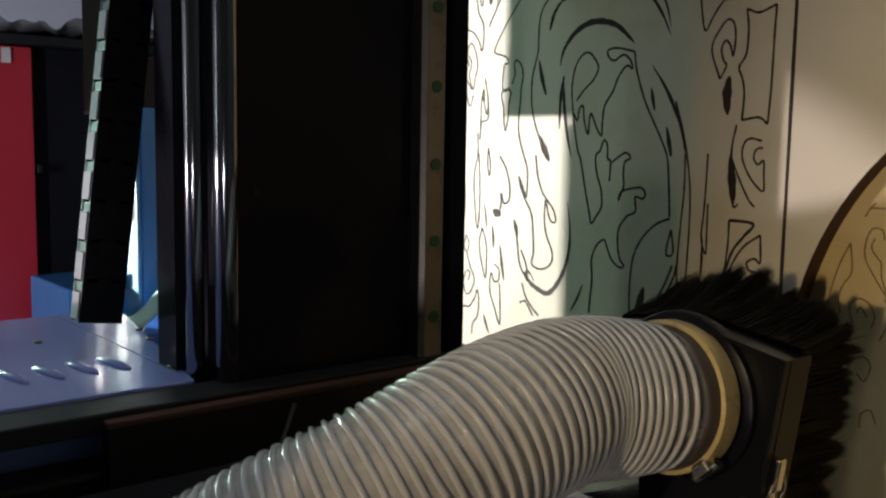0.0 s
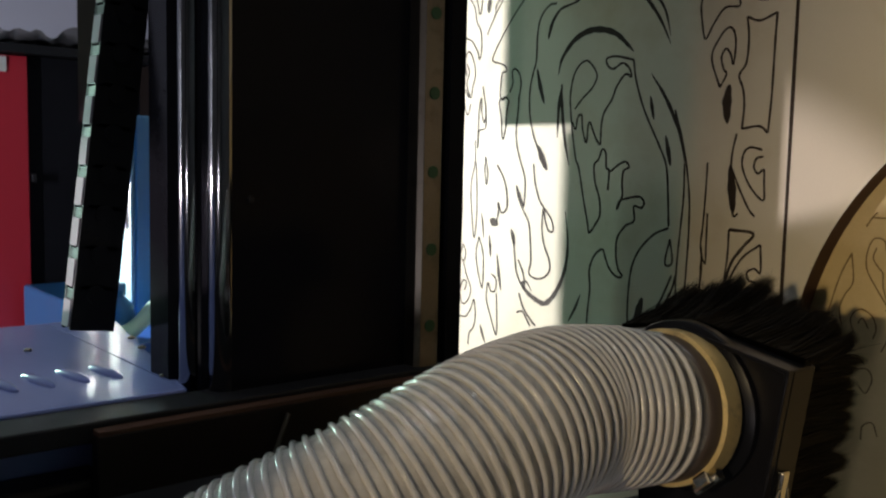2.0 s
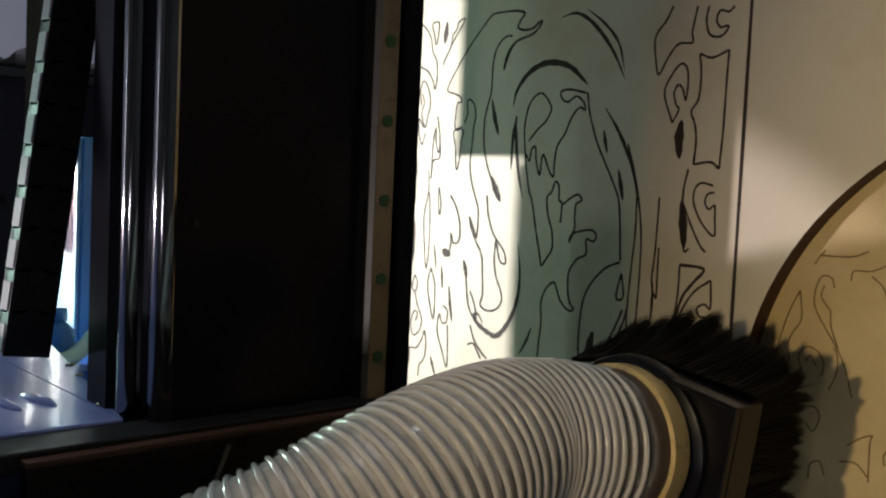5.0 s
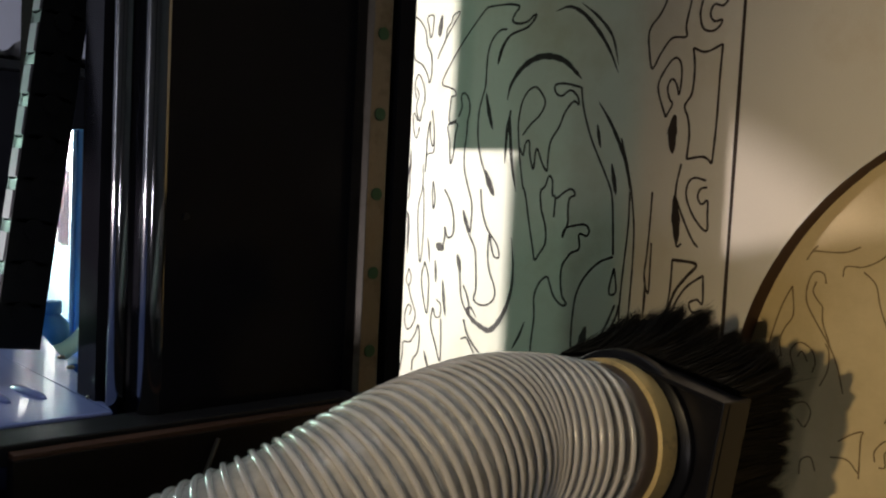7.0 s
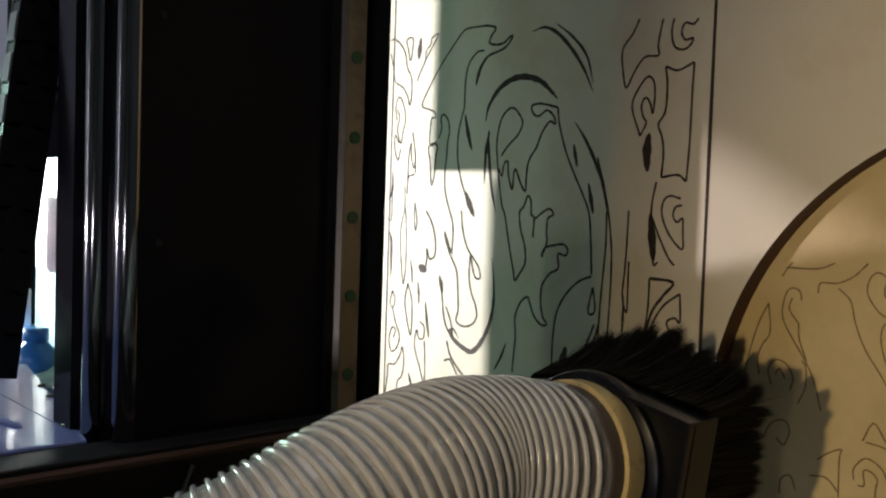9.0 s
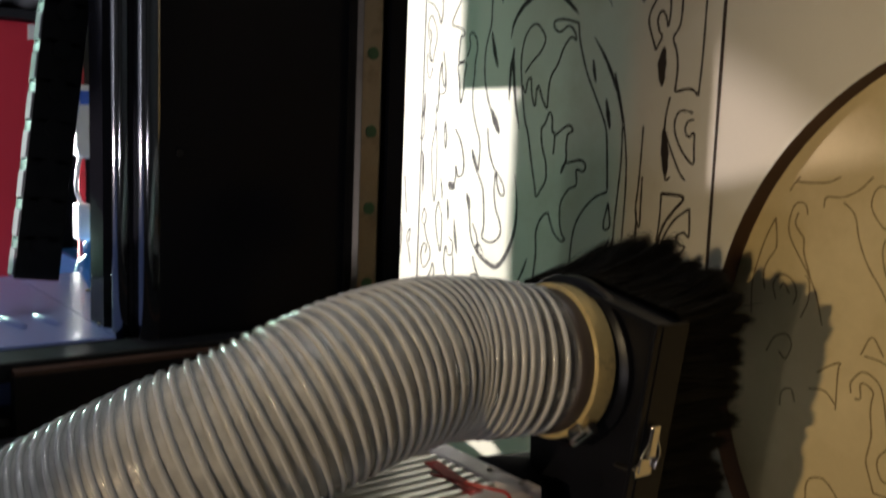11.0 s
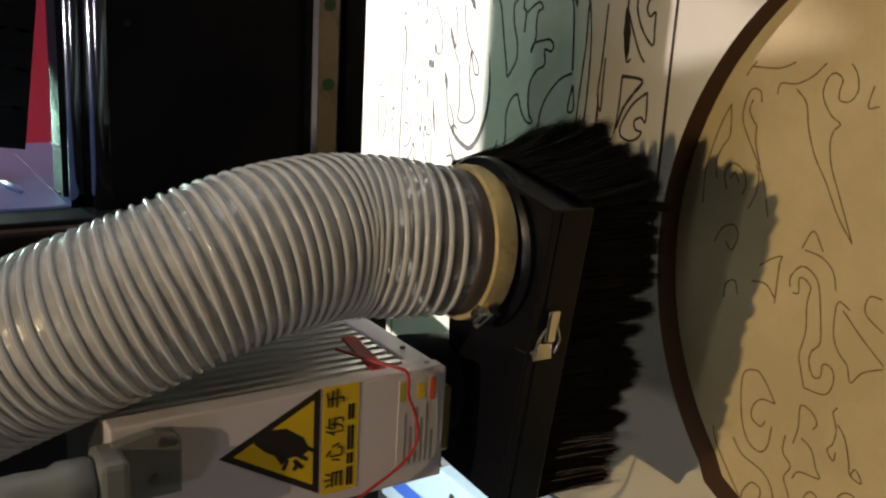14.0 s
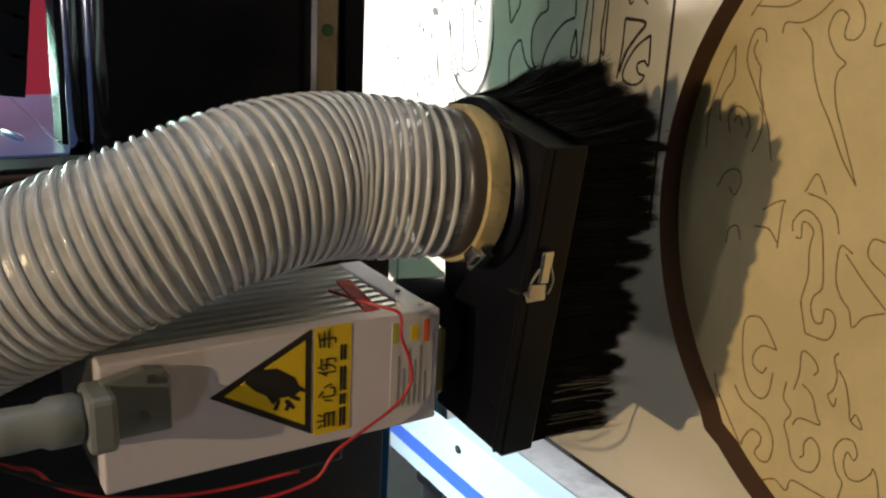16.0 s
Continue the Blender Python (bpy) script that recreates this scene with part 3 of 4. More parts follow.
part("rim", slab((-0.0880, -0.0012, 0.0), (0.0880, 0.0012, 0.0050), 0.0006), SHOE, shoe, matrix=pose(-0.1170, -0.3098, 0.1835, 0, 0, -7.9))
part("split_line", slab((-0.1085, -0.3128, 0.1705), (-0.1077, -0.300, 0.1880)), INK, shoe)
port = part("port", lathe([(0.0470, -0.003), (0.0470, 0.0030), (0.0462, 0.0040), (0.0360, 0.0040), (0.0360, 0.018)], seg=48, matrix=pose(-0.0610, -0.2590, 0.1830)), SHOE, shoe, smooth=True)
clip = thing("toggle_latch", "chrome toggle latch on the dust shoe", "latch")
LA = pose(-0.100, -0.3135, 0.176, 0, 0, 172)
part("catch_plate", prism([(-0.003, -0.006), (0.006, -0.005), (0.007, 0.004), (0.002, 0.008), (-0.003, 0.006)], -0.0012, 0.0012, "y", 0.0004), CHROME, clip, matrix=pose(-0.1085, -0.3130, 0.180, 0, 0, -8))
part("lever", slab((-0.009, -0.0022, -0.004), (0.009, 0.0012, 0.003), 0.0012), CHROME, clip, matrix=pose(-0.0920, -0.3165, 0.1790, 0, 0, -8))
part("bail", tube(smooth_line([(-0.108, -0.3155, 0.186), (-0.100, -0.3175, 0.187), (-0.092, -0.3185, 0.183)]), 0.0007, 8), CHROME, clip, smooth=True)
part("bail", tube(smooth_line([(-0.108, -0.3155, 0.174), (-0.100, -0.3175, 0.173), (-0.092, -0.3185, 0.176)]), 0.0007, 8), CHROME, clip, smooth=True)


def bristle_fringe(a, b, splay, count, length, seed, material=BRISTLE):
    """Tapered hairs hanging from the edge a-b, leaning outwards and tangled in tufts."""
    rnd = random.Random(seed)
    verts, faces = [], []
    a, b = Vector(a), Vector(b)
    out = Vector(((b - a).y, -(b - a).x, 0)).normalized()
    along = (b - a).normalized()
    tufts = max(6, int((b - a).length / 0.0042))
    drift = [(rnd.gauss(0, 0.0028), rnd.uniform(0.15, 1.25), rnd.uniform(0.80, 1.10)) for _ in range(tufts)]
    for i in range(count):
        f = rnd.random()
        depth = rnd.uniform(0.001, 0.012)
        root = a.lerp(b, f) - out * depth
        k = min(tufts - 1, max(0, int(f * tufts + rnd.gauss(0, 0.35))))
        aside, bend, long_ = drift[k]
        centre = a.lerp(b, (k + 0.5) / tufts)
        gather = (centre - a.lerp(b, f)) * rnd.uniform(0.45, 0.85)
        lean = gather + along * (aside + rnd.gauss(0, 0.0012)) + out * (splay * bend * rnd.uniform(0.75, 1.15) + rnd.gauss(0, 0.0012) + depth * 0.4)
        stray = rnd.random() < 0.02
        ln = length * long_ * rnd.uniform(0.90, 1.02) * (1.06 if stray else 1.0)
        lean = lean + along * (rnd.gauss(0, 0.006) if stray else 0.0)
        tip = root + lean + Vector((0, 0, -ln))
        mid = root.lerp(tip, 0.5) + lean * -0.12
        w = Vector((rnd.gauss(0, 1), rnd.gauss(0, 1), 0)).normalized() * rnd.uniform(0.00025, 0.0005)
        v = Vector((-w.y, w.x, 0))
        n0 = len(verts)
        for p, s in ((root, 1.0), (mid, 0.8)):
            verts += [p + w * s, p - w * s * 0.5 + v * s * 0.8, p - w * s * 0.5 - v * s * 0.8]
        verts.append(tip)
        for k in range(3):
            j = (k + 1) % 3
            faces.append((n0 + k, n0 + j, n0 + 3 + j, n0 + 3 + k))
            faces.append((n0 + 3 + k, n0 + 3 + j, n0 + 6))
    me = bpy.data.meshes.new("bristles")
    me.from_pydata([tuple(v) for v in verts], [], faces)
    me.materials.append(material)
    ob = new("bristles", me)
    ob.parent = shoe
    return tagged(ob, "dense black bristles fanning out", kind="stuff")


Z_ROOT = 0.1640
EDGES = [((-0.206, -0.297), (-0.030, -0.320), 0.003, 18000, 0.060), ((-0.025, -0.321), (-0.015, -0.258), 0.012, 7500, 0.067), ((-0.015, -0.258), (-0.025, -0.203), 0.020, 6000, 0.073), ((-0.025, -0.203), (-0.058, -0.185), 0.018, 3500, 0.073),
         ((-0.203, -0.232), (-0.206, -0.296), 0.006, 4500, 0.066), ((-0.165, -0.238), (-0.203, -0.232), 0.008, 2500, 0.066)]
for i, (a, b, s_, n_, ln) in enumerate(EDGES):
    z_ = Z_ROOT + (0.005 if i in (1, 2, 3) else 0.0)
    bristle_fringe((*a, z_), (*b, z_), s_, n_, ln, i + 3)
# sparse pale hairs stand in for light caught on this tuft
bristle_fringe((-0.206, -0.3005, Z_ROOT - 0.012), (-0.168, -0.3060, Z_ROOT - 0.012), 0.008, 45, 0.060, 21, BRISTLE_LIT)
part("bristle_core", prism([(-0.036, -0.312), (-0.026, -0.258), (-0.034, -0.215), (-0.060, -0.200), (-0.092, -0.212), (-0.104, -0.240), (-0.165, -0.244), (-0.198, -0.238), (-0.200, -0.290)], 0.125, 0.1640, "z", 0.002), BRISTLE, shoe)

# ---- the hose ----
hose = thing("dust_hose", "transparent ribbed plastic dust hose clamped to the dust shoe", "dust hose")
HOSE_LINE = smooth_line([(-0.0605, -0.2590, 0.1900), (-0.0585, -0.2540, 0.2150), (-0.0560, -0.2485, 0.2405), (-0.0541, -0.2454, 0.2653), (-0.0551, -0.2481, 0.2903), (-0.0592, -0.2493, 0.3154), (-0.0668, -0.2479, 0.3405),
                         (-0.0775, -0.2425, 0.3656), (-0.0895, -0.2320, 0.3907), (-0.1050, -0.2150, 0.4158), (-0.1280, -0.1930, 0.450), (-0.160, -0.172, 0.50), (-0.200, -0.155, 0.56), (-0.25, -0.13, 0.62)], 12)
HOSE_R = 0.0415
part("film", tube(HOSE_LINE[16:], HOSE_R - 0.0006, 40, caps=False), FILM, hose, "cloudy transparent plastic wall", smooth=True)


def spiral(line, pitch_of, r, seg_turn=36):
    """A helix round a line, with its pitch as a function of the way along it."""
    way = [0.0]
    for p, q in zip(line, line[1:]):
        way.append(way[-1] + (q - p).length)
    out, s, turn, side = [], 0.0, 0.0, None
    i = 0
    while s < way[-1] - 1e-4:
        while way[i + 1] < s:
            i += 1
        f = (s - way[i]) / (way[i + 1] - way[i])
        c = line[i].lerp(line[i + 1], f)
        d_ = (line[min(i + 2, len(line) - 1)] - line[max(i - 1, 0)]).normalized()
        if side is None:
            side = Vector((1, 0, 0))
        side = (side - d_ * side.dot(d_)).normalized()
        out.append(c + r * (1 - 0.07 * max(0.0, 1 - s / 0.030)) * (math.cos(turn) * side + math.sin(turn) * d_.cross(side)))
        turn += 2 * math.pi / seg_turn
        s += pitch_of(s / way[-1]) / seg_turn
    return out


def rib_pitch(f):
    """Ribs stand apart at the cuff, close together in the bend and wider again beyond it."""
    return 0.0054 + 0.0026 * max(0.0, 1 - f / 0.10) + 0.0006 * min(1.0, max(0.0, (f - 0.20) / 0.16)) + 0.0003 * math.sin(f * 90)


part("clear_film", tube(HOSE_LINE[5:17], lambda f: 0.0385 + 0.0022 * f, 40, caps=False), hose_material(0.14, 0.45), hose, "stretched clear plastic wall beside the cuff", smooth=True)
part("spiral_rib", tube(spiral(HOSE_LINE[7:], rib_pitch, HOSE_R), 0.00155, 8), RIB, hose, "glossy whitish spiral rib", smooth=True)
cuff_at = Matrix.Translation((-0.0610, -0.2590, 0.1860)) @ Matrix(((1.0, 0.0, -0.08), (0.0, 1.0, -0.08), (0.08, 0.08, 1.0))).transposed().to_4x4()
part("cuff", lathe([(0.0385, 0.0), (0.0395, 0.002), (0.0395, 0.0165), (0.0388, 0.019), (0.0380, 0.022)], seg=44, matrix=cuff_at), RUBBER, hose, smooth=True)
clamp = thing("hose_clamp", "bright steel worm-drive hose clamp", "hose clamp")
part("band", lathe([(0.0397, 0.0020), (0.0420, 0.0025), (0.0420, 0.0138), (0.0397, 0.0143)], seg=56, matrix=cuff_at), CLAMP, clamp, smooth=False)
part("screw_housing", slab((-0.005, -0.0470, 0.003), (0.006, -0.0395, 0.015), 0.0015), CHROME, clamp, matrix=cuff_at @ pose(0, 0, 0, 0, 0, -47))
part("worm_screw", rod((-0.009, -0.0445, 0.009), (0.009, -0.0445, 0.009), 0.0030, seg=14), CHROME, clamp, matrix=cuff_at @ pose(0, 0, 0, 0, 0, -47))

# ---- wires ----
def wire(label, pts, r=0.0009, material=RED_WIRE):
    ob = finish(tube(smooth_line(pts), r, 8), "wire", material, smooth=True)
    return tagged(ob, label, "wire")


wire("thin red wire running down the spindle motor", [(-0.118, -0.240, 0.262), (-0.1195, -0.268, 0.2465), (-0.1225, -0.2760, 0.2385), (-0.1349, -0.2775, 0.2377), (-0.1480, -0.2765, 0.2320), (-0.1621, -0.2765, 0.2303), (-0.1746, -0.2775, 0.2411), (-0.1915, -0.278, 0.2737), (-0.2081, -0.275, 0.2878), (-0.2150, -0.265, 0.330), (-0.21, -0.24, 0.40)])
wire("thin red wire hanging beside the cable plug", [(-0.150, -0.24, 0.47), (-0.1741, -0.250, 0.4282), (-0.1800, -0.252, 0.4144), (-0.1926, -0.252, 0.4029), (-0.2053, -0.252, 0.375), (-0.215, -0.25, 0.33), (-0.2081, -0.262, 0.2878)])
wire("thin black wire hanging beside the cable plug", [(-0.150, -0.245, 0.47), (-0.1760, -0.254, 0.4250), (-0.1900, -0.256, 0.4000), (-0.2000, -0.25, 0.36), (-0.205, -0.22, 0.30)], 0.0012, BLACK_MATT)

# ---- the side rail cover and what lies below it ----
side = thing("side_rail_cover", "pale blue sheet metal machine cover with a blue stripe", "machine cover")
part("cover_sheet", slab((-0.4980, -0.60, -0.034), (-0.4120, 0.20, -0.030), 0.001), LIGHT_BLUE, side)
part("upright_flange", slab((-0.4135, -0.60, -0.060), (-0.4115, 0.085, -0.0295), 0.0005), LIGHT_BLUE, side)
part("stripe", slab((-0.4780, -0.60, -0.0302), (-0.4600, 0.1985, -0.0292)), STRIPE, side, "saturated blue stripe")
part("hole", rod((-0.4319, 0.055, -0.0302), (-0.4319, 0.055, -0.0292), 0.0045, seg=16), INK, side)
frame_ob = thing("machine_casting", "grey cast machine side frame with a cable clip", "machine frame")
part("block", slab((-0.5480, -0.60, -0.30), (-0.4180, 0.19, -0.062), 0.004), CAST, frame_ob)
part("pedestal", slab((FLOOR, -0.60, -0.29), (-0.6190, 0.22, -0.13), 0.004), CAST, frame_ob)
part("ledge", slab((-0.6180, -0.60, -0.30), (-0.5480, 0.235, -0.100), 0.004), CAST, frame_ob)
part("cable_clip", tube(smooth_line([(-0.5180, 0.10, -0.061), (-0.5300, 0.085, -0.052), (-0.5420, 0.07, -0.058), (-0.5490, 0.055, -0.075), (-0.5510, 0.04, -0.095)]), 0.004, 10), CHROME, frame_ob, "bent bright cable clip", smooth=True)
part("cable", tube(smooth_line([(-0.5180, 0.13, -0.060), (-0.5330, 0.10, -0.055), (-0.5460, 0.04, -0.060), (-0.5500, -0.06, -0.062), (-0.5490, -0.2, -0.062)]), 0.003, 10), BLACK_MATT, frame_ob, smooth=True)


# ---- the back of the shop ----
# unseen post, added so the warm light ends in a straight edge
lamp_blocker = tagged(finish(slab((FLOOR, -0.4915, 1.40), (CEIL, -0.380, 1.50), 0.003), "shade_post", BLACK_MATT), "added dark square post that blocks the warm lamp", "column", kind="structure")
cab = thing("tool_cabinet", "tall red and black steel tool cabinet standing on the floor", "cabinet")
part("carcass", slab((FLOOR, 2.42, -0.978), (0.349, 2.9, -0.246), 0.004), BLACK, cab)
part("door", slab((FLOOR + 0.06, 2.4, -0.245), (0.345, 2.434, 0.394), 0.004), RED_PAINT, cab, "plain red enamelled door")
part("door_carcass", slab((FLOOR, 2.435, -0.242), (0.349, 2.9, 0.436), 0.004), BLACK_MATT, cab)
part("handle", slab((-0.029, 2.39, -0.263), (-0.004, 2.42, -0.25), 0.002), BLACK_MATT, cab)
part("sticker", slab((0.295, 2.396, -0.184), (0.339, 2.4, -0.159), 0), PAPER, cab)
part("top_board", slab((0.350, 2.36, -0.936), (0.376, 2.90, 0.452), 0.002), BLACK_MATT, cab)
shelf = thing("steel_shelf", "dark brown steel shelf post with paper tags", "shelf")
part("post", slab((FLOOR, 2.2, -0.895), (0.333, 2.34, -0.562), 0.004), BROWN_DARK, shelf)
for k in range(2):
    part("paper_tag", slab((0.275 + 0.04 * k, 2.196, -0.62), (0.300 + 0.04 * k, 2.199, -0.59)), PAPER, shelf)
blue_cab = thing("blue_cabinet", "bright blue steel cabinet with a pale blue side panel", "cabinet")
part("carcass", slab((FLOOR, 0.602, -0.26), (0.116, 0.690, 0.1465), 0.003), BLUE_MID, blue_cab)
part("side_panel", slab((-0.20, 0.604, 0.1468), (0.115, 0.688, 0.152), 0.0015), mat("side_blue", (0.09, 0.24, 0.42), 0.35, vary=0.08, scale=12, bump=0.03), blue_cab, "paler blue side panel")
papers = thing("hanging_papers", "white paper sheets hanging on the blue cabinet", "papers")
for k in range(5):
    part("sheet", slab((-0.030 + 0.004 * (k % 3), 0.612 + 0.004 * k, 0.1523 + 0.0016 * k), (0.066 - 0.003 * (k % 2), 0.650 + 0.004 * k, 0.1528 + 0.0016 * k), 0.0), WHITE_PLASTIC, papers)
part("shelf_plate", slab((-0.160, 0.46, 0.10), (-0.147, 0.6015, 0.245), 0.002), BLUE_DARK, blue_cab, "deep blue shelf plate")
bench = tagged(finish(slab((FLOOR, 2.0, -0.895), (-0.332, 2.35, -0.205), 0.008), "blue_machine_base", BLUE_MID), "blue painted machine base behind the gantry", "machine base")

TURN_UP = pose(0, 0, 0, 0, 90)


def bottle(x, y, z, profile, body, label, cap_at, cap, name="plastic_bottle"):
    """A turned bottle standing upright: profile of (radius, height), the cap another such profile."""
    ob = thing(name, label, "bottle", "", at=(x, y, z))
    part("body", lathe(profile, seg=24, matrix=TURN_UP), body, ob, smooth=True)
    part("cap", lathe(cap_at, seg=20, matrix=TURN_UP), cap, ob, smooth=True)
    return ob


bottle(-0.1468, 0.50, 0.214, [(0.016, 0), (0.022, 0.003), (0.022, 0.018), (0.0195, 0.022), (0.022, 0.026), (0.022, 0.040), (0.012, 0.050), (0.011, 0.054)], BLUE_MID, "ribbed blue plastic jar on the shelf of the blue cabinet", [(0.0135, 0.052), (0.0135, 0.064), (0.012, 0.066)], BLUE_MID, "blue_jar")
teal = finish(tube(smooth_line([(-0.136, 0.465, 0.225), (-0.134, 0.475, 0.205), (-0.124, 0.485, 0.185), (-0.110, 0.495, 0.165), (-0.104, 0.505, 0.140), (-0.120, 0.52, 0.110), (-0.135, 0.53, 0.09)]), 0.0095, 14), "green_hose", TEAL, smooth=True)
tagged(teal, "pale green plastic hose lying on a blue shelf", "hose")
stand = thing("red_stand", "red steel stand with white control boxes on a blue shelf", "stand")
part("post", slab((-0.1468, 0.561, 0.2065), (0.100, 0.571, 0.2145), 0.001), RED_PAINT, stand)
part("arm", prism([(0.100, 0.2075), (0.137, 0.2085), (0.139, 0.2140), (0.100, 0.2165)], 0.561, 0.571, "y", 0.0008), RED_PAINT, stand)
box = part("control_box", prism([(0.102, 0.2066), (0.102, 0.2220), (0.098, 0.2250), (0.030, 0.2250), (0.018, 0.2210), (0.015, 0.2160), (0.015, 0.2066)], 0.535, 0.5605, "y", 0.0015), WHITE_PLASTIC, stand, "white plastic control box")
part("label", slab((0.079, 0.5342, 0.2075), (0.095, 0.535, 0.2205)), STRIPE, box, "blue label")
part("junction_box", slab((-0.084, 0.535, 0.2066), (-0.040, 0.5605, 0.2230), 0.003), WHITE_PLASTIC, stand, "white plastic junction box")
part("cable", tube(smooth_line([(-0.041, 0.548, 0.216), (-0.022, 0.546, 0.222), (0.000, 0.548, 0.220), (0.017, 0.55, 0.216)]), 0.0025, 8), WHITE_PLASTIC, stand, smooth=True)
rag = bmesh.new()
bmesh.ops.create_grid(rag, x_segments=60, y_segments=14, size=0.5)
for v in rag.verts:
    v.co.z = 0.03 + 0.035 * noise.noise(v.co * 9) + 0.025 * noise.noise(v.co * 25)
part_rag = finish(rag, "grey_rag", GREY_CLUTTER, smooth=True, matrix=pose(0.376, 2.60, -0.36, 0, 90) @ Matrix.Diagonal((0.9, 0.4, 1.0, 1.0)))
tagged(part_rag, "crumpled grey rag lying on top of the cabinet", "rag")
part_bin = tagged(finish(slab((0.3762, 2.42, 0.02), (0.47, 2.56, 0.16), 0.01), "orange_bin", ORANGE), "small orange plastic bin on top of the cabinet", "bin")


# ---- engraved ornament, drawn in centimetres on the boards, widths in millimetres ----
def stroke(points, width, height, taper):
    """A cut of the given width along a smooth line, pointed at its ends if tapered."""
    line = smooth_line([(a / 100, b / 100, height) for a, b in points], 5)
    bm = bmesh.new()
    n_ = len(line)
    rows = []
    for i, q in enumerate(line):
        way = line[min(i + 1, n_ - 1)] - line[max(i - 1, 0)]
        s = Vector((-way.y, way.x, 0)).normalized()
        f = math.sin(math.pi * (i + 0.35) / (n_ - 0.3)) ** 0.7 if taper else 1.0
        w_ = width / 2000 * max(0.12, f) * (1 + 0.12 * math.sin(i * 1.7))
        rows.append([bm.verts.new(q + s * w_), bm.verts.new(q - s * w_)])
    for a, b in zip(rows, rows[1:]):
        bm.faces.new((a[0], a[1], b[1], b[0]))
    return bm


def groove(points, width, taper=False):
    return part("engraved_line", stroke(points, width * 1.65, 0.00015, taper), CUT, panel)


def scroll(points, width, taper=False):
    return part("engraved_line", stroke(points, width * 1.3, 0.00015 - PANEL_T, taper), FINE_CUT, sheet)


groove([(-12.0, -20.92), (0.0, -20.90), (20.0, -20.88), (50.0, -20.9), (78.0, -20.9)], 1.7)
groove([(-30.0, 14.4), (0.0, 14.4), (30.0, 14.4), (78.0, 14.4)], 1.2)
groove([(21.775, 14.888), (20.659, 14.552), (18.997, 14.092), (18.385, 12.964), (17.373, 12.150), (16.608, 11.850), (17.503, 11.592), (19.214, 11.719), (20.220, 12.361), (21.584, 12.708), (22.570, 13.522), (23.085, 14.394), (23.034, 14.981)], 1.00)
groove([(20.832, 12.000), (21.809, 12.235), (22.798, 12.552), (22.923, 11.672), (21.758, 11.666), (20.818, 11.838)], 0.99)
groove([(22.857, 10.474), (21.665, 10.622), (20.832, 10.718)], 3.67, True)
groove([(18.782, 10.804), (19.296, 10.604), (20.048, 10.108), (20.649, 9.761), (21.475, 9.667), (22.046, 9.090), (22.649, 8.904), (22.868, 8.008), (21.524, 9.051), (20.451, 9.902)], 0.97)
groove([(22.945, 2.067), (22.956, 4.005), (22.730, 4.696), (21.508, 6.048), (20.100, 7.424), (18.392, 8.817), (16.522, 10.003), (16.058, 9.030), (15.764, 8.237), (15.237, 8.045), (15.153, 8.576), (14.218, 8.738), (13.068, 8.807), (12.642, 8.388), (13.050, 7.805)], 1.07)
groove([(12.900, 8.177), (12.440, 8.916), (11.073, 8.581), (9.761, 8.483), (8.976, 8.269), (10.027, 7.962), (11.593, 7.849), (12.527, 7.614), (12.900, 8.177)], 1.09)
groove([(13.304, 7.520), (14.173, 7.131), (15.106, 7.276), (15.453, 6.927), (14.917, 6.290), (13.888, 6.065), (12.868, 6.285), (11.584, 6.338), (10.038, 6.521), (8.489, 6.405), (6.955, 5.842), (5.435, 5.210), (3.893, 5.168), (2.753, 5.230)], 1.07)
groove([(20.788, 1.903), (20.719, 2.789), (19.812, 3.768), (18.347, 4.152), (16.099, 4.197), (15.106, 4.480), (13.604, 4.872), (11.576, 4.865), (9.800, 4.442), (8.292, 3.752), (6.563, 2.628)], 1.16)
groove([(15.342, 4.069), (13.573, 3.580), (12.114, 3.047)], 2.90, True)
groove([(8.445, 3.692), (7.300, 3.108), (6.218, 2.462)], 4.06, True)
groove([(6.759, 4.141), (4.991, 3.863), (3.503, 3.249), (2.787, 2.626), (1.850, 1.712), (0.871, 1.429), (0.821, 1.984), (1.542, 2.391), (2.782, 2.696)], 1.16)
groove([(2.776, 2.767), (0.997, 2.846), (-0.495, 2.521), (-1.690, 1.865), (-2.684, 1.720), (-3.425, 2.371), (-3.663, 3.430), (-3.262, 4.336), (-2.203, 4.122), (-0.158, 4.276), (1.363, 4.536), (2.589, 5.366), (3.839, 6.057), (4.761, 6.277)], 1.17)
groove([(4.761, 6.277), (3.749, 5.826), (2.753, 5.230)], 2.38, True)
groove([(2.725, 0.062), (0.289, -0.325), (-1.697, -0.273), (-3.506, 0.271), (-4.990, 1.196), (-5.796, 2.192), (-5.598, 3.284), (-5.088, 4.421), (-4.405, 5.140), (-4.079, 4.644), (-4.863, 3.923)], 2.90, True)
groove([(-0.373, 6.498), (-1.660, 6.250), (-3.204, 5.983), (-4.186, 5.457), (-4.624, 4.826), (-3.353, 5.070), (-2.130, 5.761)], 1.20)
groove([(0.649, 6.803), (-0.113, 6.517), (-0.983, 6.300)], 3.00, True)
groove([(-5.243, 5.528), (-6.474, 4.986), (-7.470, 4.021), (-8.017, 3.248)], 1.19)
groove([(-7.119, 5.766), (-6.899, 5.029), (-7.541, 4.459), (-8.138, 3.970)], 1.19)
groove([(6.584, 8.948), (5.303, 7.995), (3.751, 7.494), (2.431, 7.549), (2.117, 8.224), (3.041, 8.685), (2.088, 8.614), (0.996, 8.926)], 1.22)
groove([(1.358, 9.750), (1.130, 9.254), (0.970, 8.609)], 4.91, True)
